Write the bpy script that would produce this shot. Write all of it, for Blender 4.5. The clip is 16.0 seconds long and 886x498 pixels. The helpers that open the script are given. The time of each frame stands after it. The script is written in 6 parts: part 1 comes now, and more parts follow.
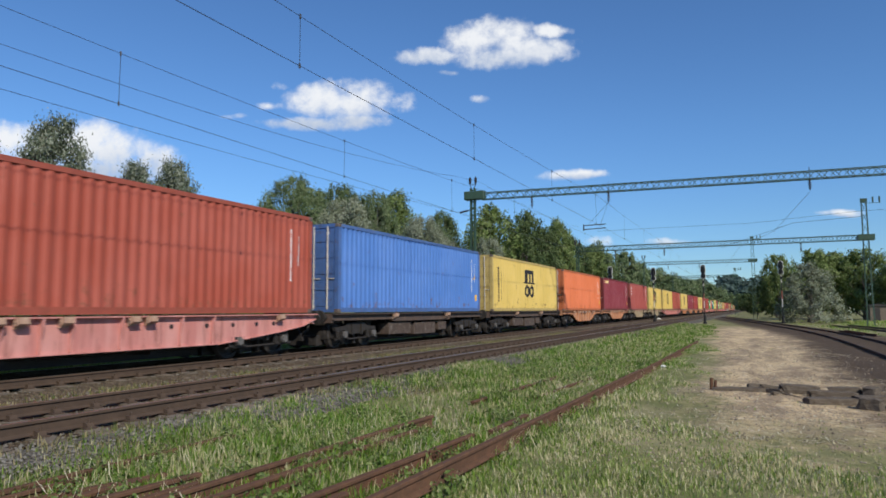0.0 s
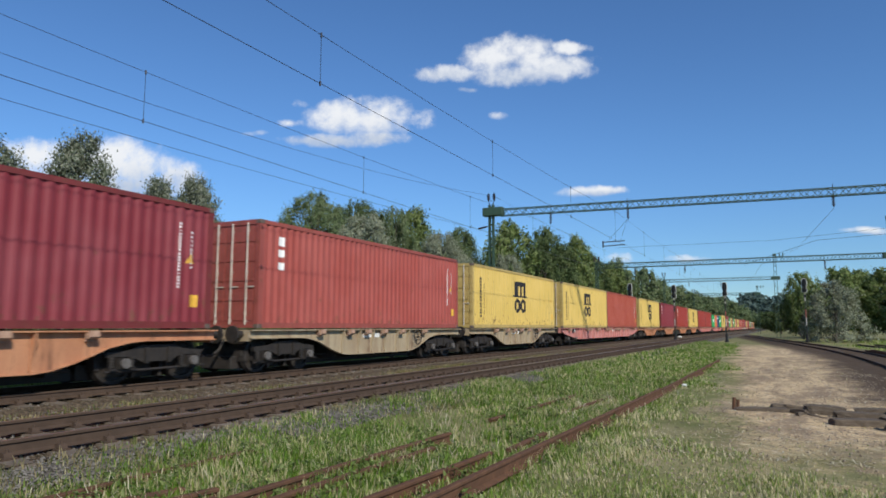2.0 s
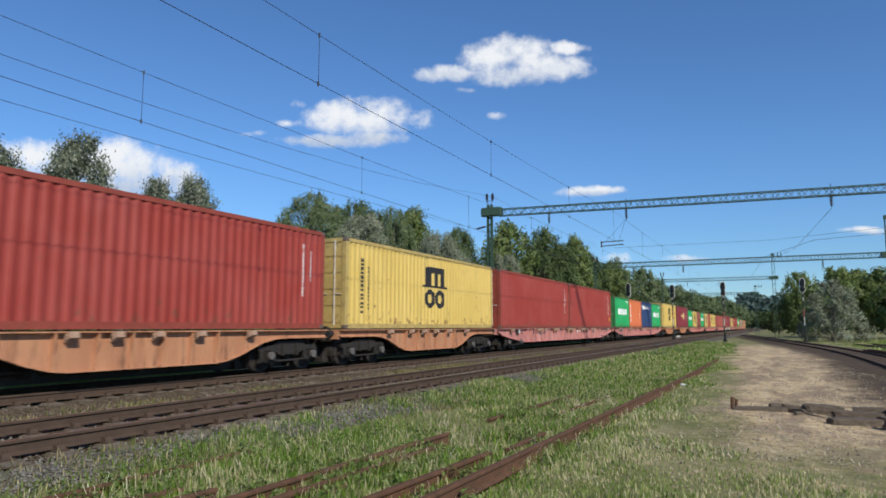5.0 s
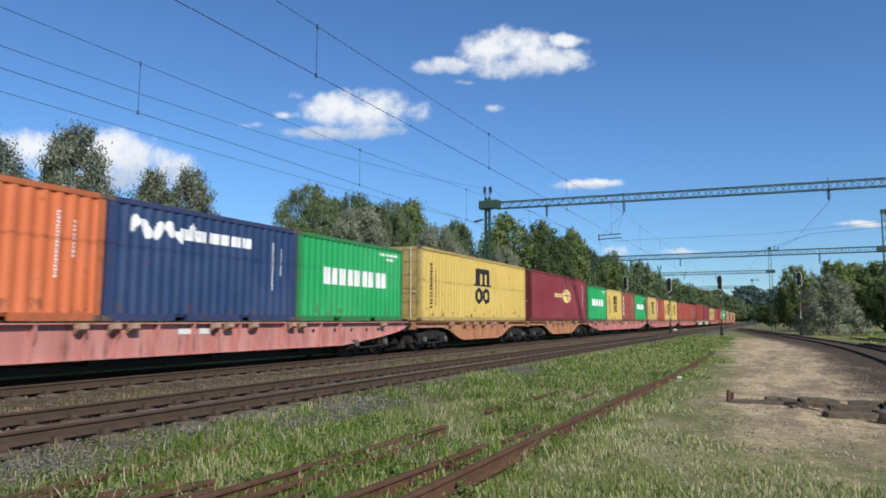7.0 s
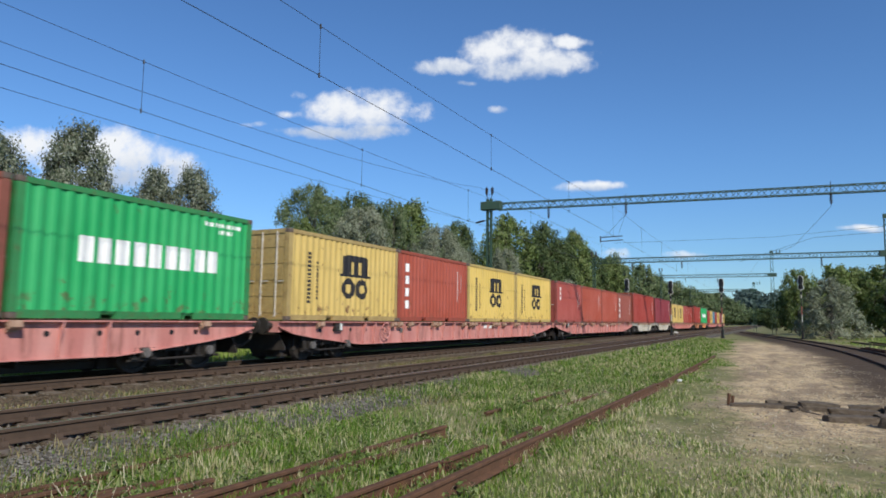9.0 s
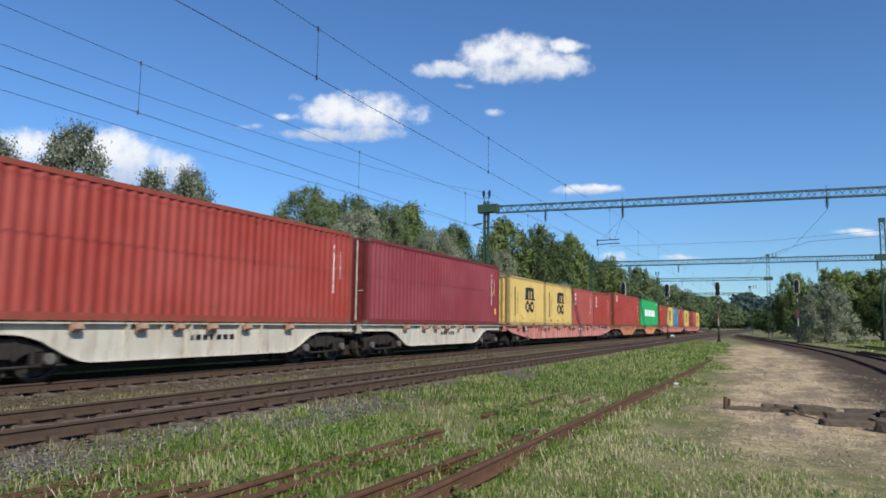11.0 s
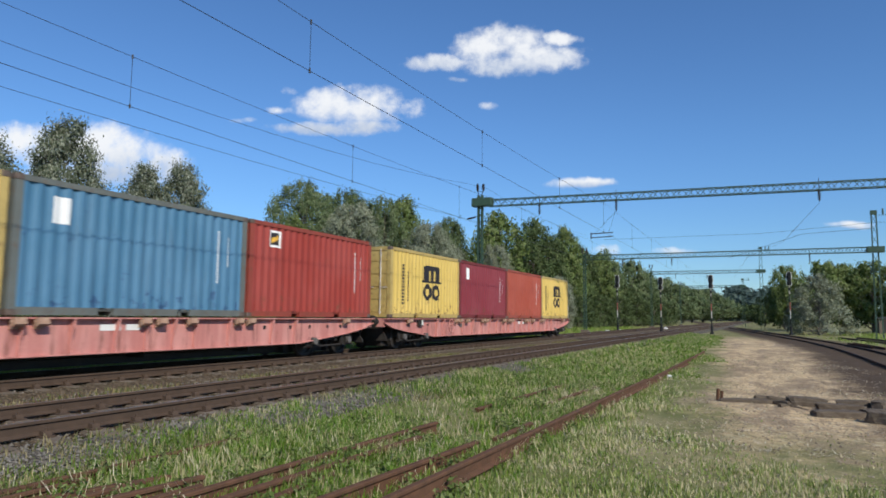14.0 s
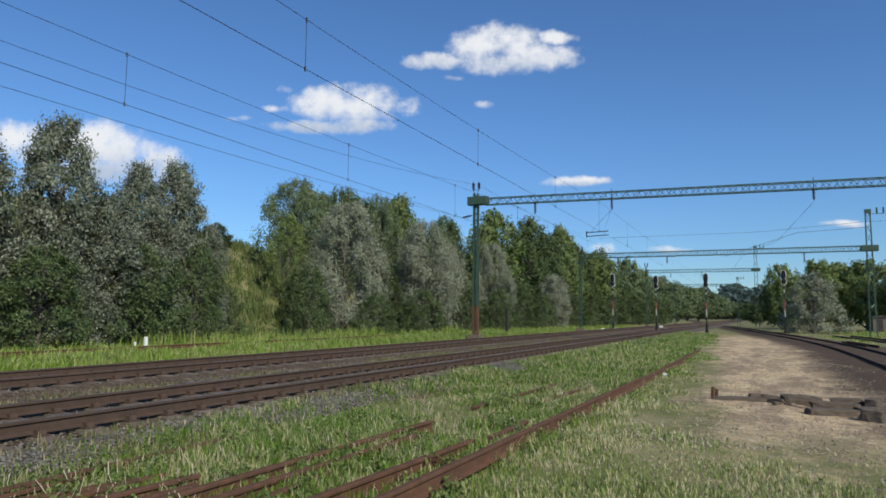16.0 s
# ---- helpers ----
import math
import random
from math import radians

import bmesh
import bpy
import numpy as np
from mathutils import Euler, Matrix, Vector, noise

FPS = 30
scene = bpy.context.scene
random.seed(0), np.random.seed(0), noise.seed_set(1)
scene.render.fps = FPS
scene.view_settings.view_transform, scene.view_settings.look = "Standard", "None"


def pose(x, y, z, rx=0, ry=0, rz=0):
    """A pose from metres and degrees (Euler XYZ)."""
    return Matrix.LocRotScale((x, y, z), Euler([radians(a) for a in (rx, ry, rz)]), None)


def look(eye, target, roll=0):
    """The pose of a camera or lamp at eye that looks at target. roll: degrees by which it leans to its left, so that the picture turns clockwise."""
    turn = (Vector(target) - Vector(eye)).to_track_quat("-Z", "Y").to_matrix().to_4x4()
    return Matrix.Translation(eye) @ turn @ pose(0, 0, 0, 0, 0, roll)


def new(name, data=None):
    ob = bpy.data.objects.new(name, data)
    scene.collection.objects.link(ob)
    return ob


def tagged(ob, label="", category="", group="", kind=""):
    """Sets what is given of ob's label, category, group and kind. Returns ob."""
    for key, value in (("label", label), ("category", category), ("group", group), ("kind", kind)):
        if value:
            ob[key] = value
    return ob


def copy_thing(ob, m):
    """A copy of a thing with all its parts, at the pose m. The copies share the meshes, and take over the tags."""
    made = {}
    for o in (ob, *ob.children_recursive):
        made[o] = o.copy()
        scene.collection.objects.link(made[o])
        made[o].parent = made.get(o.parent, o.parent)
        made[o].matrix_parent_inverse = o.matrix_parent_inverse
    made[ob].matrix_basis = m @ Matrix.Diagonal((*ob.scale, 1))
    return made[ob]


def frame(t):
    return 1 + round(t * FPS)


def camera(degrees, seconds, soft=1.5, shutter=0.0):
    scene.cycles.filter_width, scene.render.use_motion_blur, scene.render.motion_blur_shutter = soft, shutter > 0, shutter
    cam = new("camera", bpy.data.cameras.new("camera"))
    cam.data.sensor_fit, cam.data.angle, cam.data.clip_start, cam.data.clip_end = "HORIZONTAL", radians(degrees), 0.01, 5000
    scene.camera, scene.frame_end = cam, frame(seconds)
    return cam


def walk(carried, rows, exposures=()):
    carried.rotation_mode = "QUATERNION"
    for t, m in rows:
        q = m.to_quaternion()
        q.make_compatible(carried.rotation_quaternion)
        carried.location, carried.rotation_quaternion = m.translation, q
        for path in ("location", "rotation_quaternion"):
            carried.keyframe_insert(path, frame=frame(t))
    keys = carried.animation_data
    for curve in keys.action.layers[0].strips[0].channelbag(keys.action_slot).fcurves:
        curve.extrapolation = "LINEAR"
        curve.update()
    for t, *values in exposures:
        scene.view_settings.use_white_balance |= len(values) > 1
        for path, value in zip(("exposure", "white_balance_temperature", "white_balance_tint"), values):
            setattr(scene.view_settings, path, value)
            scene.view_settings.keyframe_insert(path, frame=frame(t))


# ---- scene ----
# ---- camera ----
EYE = (0.0, 0.0, 1.25)
cam = camera(67.36, 16.0, soft=1.7, shutter=0.08)
TURNS = [(0, 25.086, 5.251, -0.268), (0.5, 26.033, 5.564, 0.009), (1, 26.442, 6.001, 0.184), (1.5, 26.568, 6.353, 0.145), (2, 26.671, 6.643, 0.121), (2.5, 26.733, 6.928, -0.026), (3, 26.769, 7.153, 0.064), (3.5, 26.744, 7.211, -0.086), (4, 26.666, 7.138, -0.072), (6.5, 26.401, 6.027, 0.178), (7, 26.331, 6.027, 0.190), (7.5, 26.277, 6.078, 0.164), (8, 26.366, 6.125, 0.368), (8.5, 26.445, 6.151, 0.706), (9, 26.457, 6.082, 0.692), (11.5, 26.152, 6.346, 0.852), (12, 26.087, 6.208, 0.870), (12.5, 26.004, 6.118, 1.245), (13, 25.894, 5.997, 1.169), (13.5, 25.771, 5.880, 0.872), (14, 25.676, 5.783, 0.598), (14.5, 25.590, 5.830, 0.230), (15, 25.492, 5.731, 0.413), (15.5, 25.382, 5.662, 0.500), (16, 25.308, 5.660, 0.583)]
walk(cam, [(t, pose(*EYE, 90 + pitch, 0, yaw) @ pose(0, 0, 0, 0, 0, roll)) for t, yaw, pitch, roll in TURNS],
     exposures=[(0, 0.05), (1.0, 0.05), (1.5, 0.01), (2.5, 0.06), (3.0, -0.04), (3.5, -0.07), (4.0, -0.03), (6.4, 0.12), (7.5, 0.08), (9.0, 0.09), (11.5, 0.13), (12.0, 0.12), (12.5, 0.05), (13.0, 0.13), (13.5, 0.07), (14.0, 0.09), (15.0, 0.13), (15.5, 0.22), (16.0, 0.0)])

# ---- light ----
SUN_DIR = Vector((0.66, -0.46, 0.60)).normalized()
sun = new("sun", bpy.data.lights.new("sun", "SUN"))
sun.data.energy, sun.data.angle, sun.data.color = 4.3, radians(0.55), (1.0, 0.94, 0.82)
sun.matrix_world = look(SUN_DIR * 200, (0, 0, 0))

# each cloud: middle height and half height of the whole, then u, v, half width, half height of its puffs, on a plane one unit ahead
CLOUDS = [
    (0.405, 0.045, [(0.059, 0.419, 0.051, 0.025), (0.103, 0.423, 0.050, 0.029), (0.152, 0.405, 0.060, 0.020), (0.090, 0.391, 0.075, 0.017), (0.172, 0.434, 0.032, 0.010), (-0.018, 0.391, 0.050, 0.012), (0.007, 0.364, 0.019, 0.005)]),
    (0.312, 0.042, [(-0.185, 0.324, 0.051, 0.027), (-0.124, 0.323, 0.048, 0.031), (-0.056, 0.319, 0.026, 0.015), (-0.201, 0.286, 0.065, 0.010), (-0.127, 0.291, 0.048, 0.012), (-0.247, 0.348, 0.016, 0.008), (-0.263, 0.315, 0.024, 0.006), (-0.319, 0.300, 0.019, 0.005)]),
    (0.245, 0.048, [(-0.657, 0.266, 0.070, 0.025), (-0.595, 0.251, 0.060, 0.034), (-0.547, 0.255, 0.068, 0.034), (-0.495, 0.244, 0.058, 0.033), (-0.440, 0.230, 0.044, 0.022), (-0.520, 0.214, 0.115, 0.020)]),
    (0.2044, 0.008, [(0.2025, 0.2044, 0.0531, 0.0077)]), (0.1009, 0.006, [(0.3424, 0.1009, 0.0298, 0.0060)]), (0.1007, 0.009, [(0.2356, 0.1007, 0.0255, 0.0094)]),
    (0.1450, 0.005, [(0.6095, 0.1450, 0.0383, 0.0051)]), (0.3225, 0.007, [(0.0596, 0.3225, 0.0170, 0.0068)])]


class Nodes:
    """Short hand for node trees."""

    def __init__(self, tree):
        self.t = tree

    def add(self, kind, inputs=(), **props):
        n = self.t.nodes.new(kind)
        if "operation" in props:
            n.operation, n.use_clamp = props["operation"], props.get("use_clamp", False)
        if "interpolation_type" in props:
            n.interpolation_type = props["interpolation_type"]
        if "data_type" in props:
            n.data_type, n.blend_type = props["data_type"], props["blend_type"]
        if "rotation_type" in props:
            n.rotation_type = props["rotation_type"]
        for k, v in dict(inputs).items():
            self.put(n.inputs[k], v)
        return n

    def put(self, socket, v):
        if isinstance(v, bpy.types.NodeSocket):
            self.t.links.new(v, socket)
        elif v is not None:
            socket.default_value = v

    def math(self, op, a, b=None, c=None, clamp=False):
        n = self.add("ShaderNodeMath", operation=op, use_clamp=clamp)
        for i, v in enumerate((a, b, c)):
            self.put(n.inputs[i], v)
        return n.outputs[0]

    def noise(self, vector, scale, detail=4, rough=0.55, distortion=0.0, color=False):
        n = self.add("ShaderNodeTexNoise", {"Vector": vector, "Scale": scale, "Detail": detail, "Roughness": rough, "Distortion": distortion})
        return n.outputs["Color" if color else "Fac"]

    def ramp(self, fac, lo, hi):
        n = self.add("ShaderNodeMapRange", {"Value": fac, "From Min": lo, "From Max": hi}, interpolation_type="SMOOTHSTEP")
        return n.outputs[0]

    def mix(self, fac, a, b, mode="MIX"):
        n = self.add("ShaderNodeMix", data_type="RGBA", blend_type=mode)
        self.put(n.inputs[0], fac)
        for i, v in ((6, a), (7, b)):
            self.put(n.inputs[i], (*v, 1) if isinstance(v, tuple) and len(v) == 3 else v)
        return n.outputs[2]


def make_world():
    w = bpy.data.worlds.new("sky")
    scene.world = w
    w.use_nodes = True
    w.node_tree.nodes.clear()
    n = Nodes(w.node_tree)
    sky = n.add("ShaderNodeTexSky")
    sky.sky_type, sky.sun_disc = "NISHITA", False
    sky.sun_elevation, sky.sun_rotation = math.asin(SUN_DIR.z), math.atan2(SUN_DIR.x, SUN_DIR.y)
    sky.altitude, sky.air_density, sky.dust_density, sky.ozone_density = 100, 1.0, 0.1, 4.0
    co = n.add("ShaderNodeTexCoord").outputs["Generated"]
    turned = n.add("ShaderNodeVectorRotate", {"Vector": co, "Angle": radians(-25.3)}, rotation_type="Z_AXIS").outputs[0]
    xyz = n.add("ShaderNodeSeparateXYZ", {0: turned})
    ahead = n.math("MAXIMUM", xyz.outputs[1], 0.05)
    u0, v0 = n.math("DIVIDE", xyz.outputs[0], ahead), n.math("DIVIDE", xyz.outputs[2], ahead)
    plane = n.add("ShaderNodeCombineXYZ", {0: u0, 1: v0}).outputs[0]
    big = n.noise(plane, 16, 6, 0.6)
    fine = n.noise(plane, 46, 7, 0.62)
    puff = n.math("ADD", n.math("MULTIPLY", n.math("SUBTRACT", big, 0.5), 2.0), n.math("MULTIPLY", n.math("SUBTRACT", fine, 0.5), 1.6))
    warp = n.noise(plane, 12, 3, 0.5, color=True)
    wx = n.add("ShaderNodeSeparateXYZ", {0: warp})
    u = n.math("ADD", u0, n.math("MULTIPLY", n.math("SUBTRACT", wx.outputs[0], 0.5), 0.03))
    v = n.math("ADD", v0, n.math("MULTIPLY", n.math("SUBTRACT", wx.outputs[1], 0.5), 0.02))
    body = shade = None
    for mid, half, puffs in CLOUDS:
        whole = None
        for cu, cv, a, b in puffs:
            du = n.math("DIVIDE", n.math("SUBTRACT", u, cu), a * 1.16)
            dv = n.math("DIVIDE", n.math("SUBTRACT", v, cv), b * 1.2)
            d = n.math("SUBTRACT", 1.0, n.math("ADD", n.math("MULTIPLY", du, du), n.math("MULTIPLY", dv, dv)))
            if a < 0.03:
                d = n.math("SUBTRACT", n.math("MULTIPLY", d, 0.75), 0.3)
            whole = d if whole is None else n.math("MAXIMUM", whole, d)
        low = n.math("MULTIPLY", n.math("DIVIDE", n.math("SUBTRACT", v, mid), half), n.math("GREATER_THAN", whole, -1.0))
        body = whole if body is None else n.math("MAXIMUM", body, whole)
        shade = low if shade is None else n.math("ADD", shade, low)
    dens = n.math("ADD", body, puff)
    front = n.math("GREATER_THAN", xyz.outputs[1], 0.1)
    mask = n.math("MULTIPLY", n.ramp(dens, -0.2, 1.15), front)
    tone = n.ramp(n.math("ADD", n.math("ADD", shade, n.math("MULTIPLY", puff, 0.6)), n.math("MULTIPLY", dens, -0.35)), -1.3, 0.1)
    cloud = n.mix(tone, (4.7, 5.5, 6.9), (8.6, 8.8, 9.1))
    tint = n.mix(n.ramp(v0, 0.0, 0.30), (0.64, 0.86, 1.07), (0.71, 0.99, 1.26))
    deep = n.mix(1.0, sky.outputs[0], tint, "MULTIPLY")
    col = n.mix(n.math("MULTIPLY", mask, 0.97), deep, cloud)
    bg = n.add("ShaderNodeBackground", {"Color": col, "Strength": 0.1})
    out = n.add("ShaderNodeOutputWorld")
    n.put(out.inputs[0], bg.outputs[0])


make_world()


# ---- materials ----
def material(name, a, b=None, rough=0.7, metal=0.0, scale=4.0, stretch=(1, 1, 1), fine=40.0, bump=0.15, dirt=None, dirt_amount=0.3, vary=0.0, lo=0.35, hi=0.65, spec=0.4):
    """Two tones mixed by a coarse and a fine noise, with stains, relief and a small change from piece to piece."""
    m = bpy.data.materials.new(name)
    m.use_nodes = True
    n = Nodes(m.node_tree)
    bsdf = m.node_tree.nodes["Principled BSDF"]
    co = n.add("ShaderNodeTexCoord").outputs["Object"]
    st = n.add("ShaderNodeMapping", {"Vector": co, "Scale": stretch}).outputs[0]
    coarse = n.noise(st, scale, 5, 0.6)
    grain = n.noise(co, fine, 3, 0.6)
    col = n.mix(n.ramp(coarse, lo, hi), a, b or tuple(c * 0.75 for c in a))
    col = n.mix(0.35, col, n.mix(grain, tuple(c * 0.6 for c in a), tuple(min(1, c * 1.3) for c in a)))
    if dirt:
        spots = n.math("MULTIPLY", n.ramp(n.noise(st, scale * 2.3, 7, 0.68), 0.5, 0.72), dirt_amount)
        col = n.mix(spots, col, dirt)
    if vary:
        rnd = n.add("ShaderNodeObjectInfo").outputs["Random"]
        f = n.math("ADD", 1 - vary / 2, n.math("MULTIPLY", rnd, vary))
        col = n.mix(1.0, col, n.add("ShaderNodeCombineXYZ", {0: f, 1: f, 2: f}).outputs[0], "MULTIPLY")
    n.put(bsdf.inputs["Base Color"], col)
    n.put(bsdf.inputs["Roughness"], n.math("ADD", rough - 0.08, n.math("MULTIPLY", grain, 0.16)))
    bsdf.inputs["Metallic"].default_value = metal
    bsdf.inputs["Specular IOR Level"].default_value = spec
    if bump:
        bp = n.add("ShaderNodeBump", {"Strength": bump, "Distance": 0.02, "Height": n.math("ADD", grain, coarse)})
        n.put(bsdf.inputs["Normal"], bp.outputs[0])
    return m


def paint(name, c, rust=(0.13, 0.06, 0.032), worn=0.35):
    """Weathered container paint: chalky fading, streaks of grime, rust along the lower edge and dents."""
    m = bpy.data.materials.new(name)
    m.use_nodes = True
    n = Nodes(m.node_tree)
    bsdf = m.node_tree.nodes["Principled BSDF"]
    co = n.add("ShaderNodeTexCoord").outputs["Object"]
    rnd = n.add("ShaderNodeObjectInfo").outputs["Random"]
    shift = n.add("ShaderNodeVectorMath", {0: co, 1: n.add("ShaderNodeCombineXYZ", {1: n.math("MULTIPLY", rnd, 37.0), 2: n.math("MULTIPLY", rnd, 11.0)}).outputs[0]}).outputs[0]
    tall = n.add("ShaderNodeMapping", {"Vector": shift, "Scale": (1.0, 1.0, 0.10)}).outputs[0]
    fade = n.noise(shift, 0.55, 4, 0.6)
    streak = n.noise(tall, 5.0, 6, 0.7)
    spots = n.noise(shift, 3.2, 8, 0.72)
    grain = n.noise(co, 45, 3, 0.6)
    grime = tuple(0.5 * x + 0.028 for x in c)
    chalk = tuple(min(1.0, x * 1.06 + 0.018) for x in c)
    col = n.mix(n.ramp(fade, 0.35, 0.68), c, chalk)
    col = n.mix(n.math("MULTIPLY", n.ramp(streak, 0.50, 0.74), 0.55 * min(1.0, worn * 2)), col, grime)
    xyz = n.add("ShaderNodeSeparateXYZ", {0: co})
    low = n.math("SUBTRACT", 1.0, n.ramp(n.math("ADD", xyz.outputs[2], n.math("MULTIPLY", streak, -0.9)), -0.45, 0.5))
    rusty = n.math("MULTIPLY", n.ramp(n.math("ADD", spots, n.math("MULTIPLY", low, 0.10)), 0.60, 0.70), min(0.9, worn * 1.8))
    col = n.mix(rusty, col, rust)
    col = n.mix(0.2, col, n.mix(grain, (0.5, 0.5, 0.5), (1.45, 1.45, 1.45)), "MULTIPLY")
    n.put(bsdf.inputs["Base Color"], col)
    n.put(bsdf.inputs["Roughness"], n.math("ADD", 0.42, n.math("MULTIPLY", streak, 0.25)))
    bsdf.inputs["Specular IOR Level"].default_value = 0.28
    bp = n.add("ShaderNodeBump", {"Strength": 0.35, "Distance": 0.03, "Height": n.math("ADD", n.noise(shift, 1.4, 3, 0.5), n.math("MULTIPLY", grain, 0.05))})
    n.put(bsdf.inputs["Normal"], bp.outputs[0])
    return m


RUST = material("rusty_steel", (0.135, 0.070, 0.042), (0.078, 0.044, 0.029), 0.85, scale=6, fine=80, bump=0.3, dirt=(0.05, 0.035, 0.025), dirt_amount=0.5, spec=0.15)
RAIL_SIDE = material("brown_rail_steel", (0.084, 0.056, 0.040), (0.06, 0.041, 0.030), 0.8, scale=5, fine=70, bump=0.2, spec=0.2)
RAIL_TOP = material("worn_rail_head", (0.30, 0.28, 0.27), (0.2, 0.17, 0.15), 0.35, 0.8, scale=4, fine=60, bump=0.05)
CONCRETE = material("old_concrete", (0.165, 0.13, 0.098), (0.12, 0.096, 0.074), 0.9, scale=5, fine=60, bump=0.3, dirt=(0.12, 0.08, 0.06), dirt_amount=0.5, vary=0.3)
DARK_IRON = material("dark_running_gear", (0.020, 0.017, 0.015), (0.040, 0.032, 0.027), 0.7, scale=6, fine=60, bump=0.2)
GREEN_STEEL = material("green_mast_paint", (0.037, 0.080, 0.054), (0.028, 0.058, 0.041), 0.6, scale=3, fine=40, bump=0.05, dirt=(0.14, 0.07, 0.04), dirt_amount=0.35)
WIRE = material("wire_copper", (0.05, 0.05, 0.05), None, 0.5, 0.5, bump=0)
BLACK = material("black_enamel", (0.015, 0.015, 0.017), None, 0.5, bump=0.03)
WHITE = material("white_paint", (0.75, 0.75, 0.72), (0.6, 0.6, 0.58), 0.6, scale=3, bump=0.03)
RED_PAINT = material("red_paint", (0.34, 0.09, 0.07), (0.25, 0.07, 0.055), 0.6, bump=0.03)
INSULATOR = material("brown_insulator", (0.03, 0.02, 0.02), None, 0.35, bump=0)


# ---- mesh tools ----
def box(bm, c, s, m=None):
    x, y, z = s[0] / 2, s[1] / 2, s[2] / 2
    vs = [bm.verts.new((c[0] + i * x, c[1] + j * y, c[2] + k * z)) for i in (-1, 1) for j in (-1, 1) for k in (-1, 1)]
    for f in ((0, 1, 3, 2), (4, 6, 7, 5), (0, 4, 5, 1), (2, 3, 7, 6), (0, 2, 6, 4), (1, 5, 7, 3)):
        bm.faces.new([vs[i] for i in f])
    return vs


def bar(bm, p, q, r, n=6):
    """A rod from p to q."""
    p, q = Vector(p), Vector(q)
    d = (q - p).normalized()
    a = d.orthogonal().normalized()
    b = d.cross(a)
    rings = [[bm.verts.new(e + (a * math.cos(2 * math.pi * i / n) + b * math.sin(2 * math.pi * i / n)) * r) for i in range(n)] for e in (p, q)]
    for i in range(n):
        j = (i + 1) % n
        bm.faces.new((rings[0][i], rings[0][j], rings[1][j], rings[1][i]))
    bm.faces.new(rings[0][::-1])
    bm.faces.new(rings[1])


def angle_bar(bm, p, q, w):
    """A square bar from p to q."""
    bar(bm, p, q, w * 0.7, 4)


def prism(bm, outline, axis, lo, hi):
    """An outline drawn in the two other axes, pushed from lo to hi along axis."""
    def at(a, b, c):
        return {0: (c, a, b), 1: (a, c, b), 2: (a, b, c)}[axis]
    ra = [bm.verts.new(at(a, b, lo)) for a, b in outline]
    rb = [bm.verts.new(at(a, b, hi)) for a, b in outline]
    k = len(outline)
    for i in range(k):
        j = (i + 1) % k
        bm.faces.new((ra[i], ra[j], rb[j], rb[i]))
    bm.faces.new(ra[::-1])
    bm.faces.new(rb)


def finish(bm, name, mat, smooth=False):
    bmesh.ops.recalc_face_normals(bm, faces=bm.faces)
    me = bpy.data.meshes.new(name)
    bm.to_mesh(me)
    bm.free()
    for m in mat if isinstance(mat, (list, tuple)) else (mat,):
        me.materials.append(m)
    if smooth:
        me.polygons.foreach_set("use_smooth", [True] * len(me.polygons))
    return me


def put_mesh(name, me, parent=None, at=(0, 0, 0), label=""):
    ob = new(name, me)
    ob.parent = parent
    ob.location = at
    return tagged(ob, label)


def part(name, bm, mat, parent, label="", at=(0, 0, 0), smooth=False):
    return put_mesh(name, finish(bm, name, mat, smooth), parent, at, label)


def empty(name, at=(0, 0, 0), turn=0, **tags):
    ob = new(name)
    ob.empty_display_size = 0.3
    ob.matrix_basis = pose(*at, 0, 0, turn)
    return tagged(ob, **tags)


def raw_mesh(name, verts, faces, mat, smooth=False):
    """A mesh from arrays; all faces have the same number of corners."""
    me = bpy.data.meshes.new(name)
    verts, faces = np.asarray(verts, np.float32), np.asarray(faces, np.int32)
    k = faces.shape[1]
    me.vertices.add(len(verts))
    me.vertices.foreach_set("co", verts.ravel())
    me.loops.add(faces.size)
    me.loops.foreach_set("vertex_index", faces.ravel())
    me.polygons.add(len(faces))
    me.polygons.foreach_set("loop_start", np.arange(0, faces.size, k, dtype=np.int32))
    me.polygons.foreach_set("use_smooth", np.full(len(faces), smooth))
    me.update(calc_edges=True)
    for m in mat if isinstance(mat, (list, tuple)) else (mat,):
        me.materials.append(m)
    return me

# ---- ground ----
TRAIN_X, SECOND_X = -13.35, -8.40
GROUND_Z = -0.42


def smooth(a, b, x):
    t = np.clip((x - a) / (b - a), 0, 1)
    return t * t * (3 - 2 * t)


def branch_x(y):
    """Centre line of the curved track that runs in from the side."""
    y = np.asarray(y, float)
    return 4.55 - 1.65 * (np.clip(y - 33, 0, 30) / 30) ** 2 - 0.11 * np.clip(y - 63, 0, None)


def height(x, y):
    """Height of the bare ground."""
    x, y = np.asarray(x, float), np.asarray(y, float)
    z = GROUND_Z + 0.02 * np.sin(x * 1.7 + y * 0.6) + 0.015 * np.sin(x * 0.9 - y * 1.3 + 2)
    hill = smooth(-30, -62, x) * (10.5 + 1.5 * np.sin(y * 0.05)) * smooth(-20, 15, y) * (1 - smooth(130, 260, y))
    far = smooth(700, 1900, y) * 18 + smooth(25, 300, x) * smooth(40, 300, y) * 4
    return z + hill + far


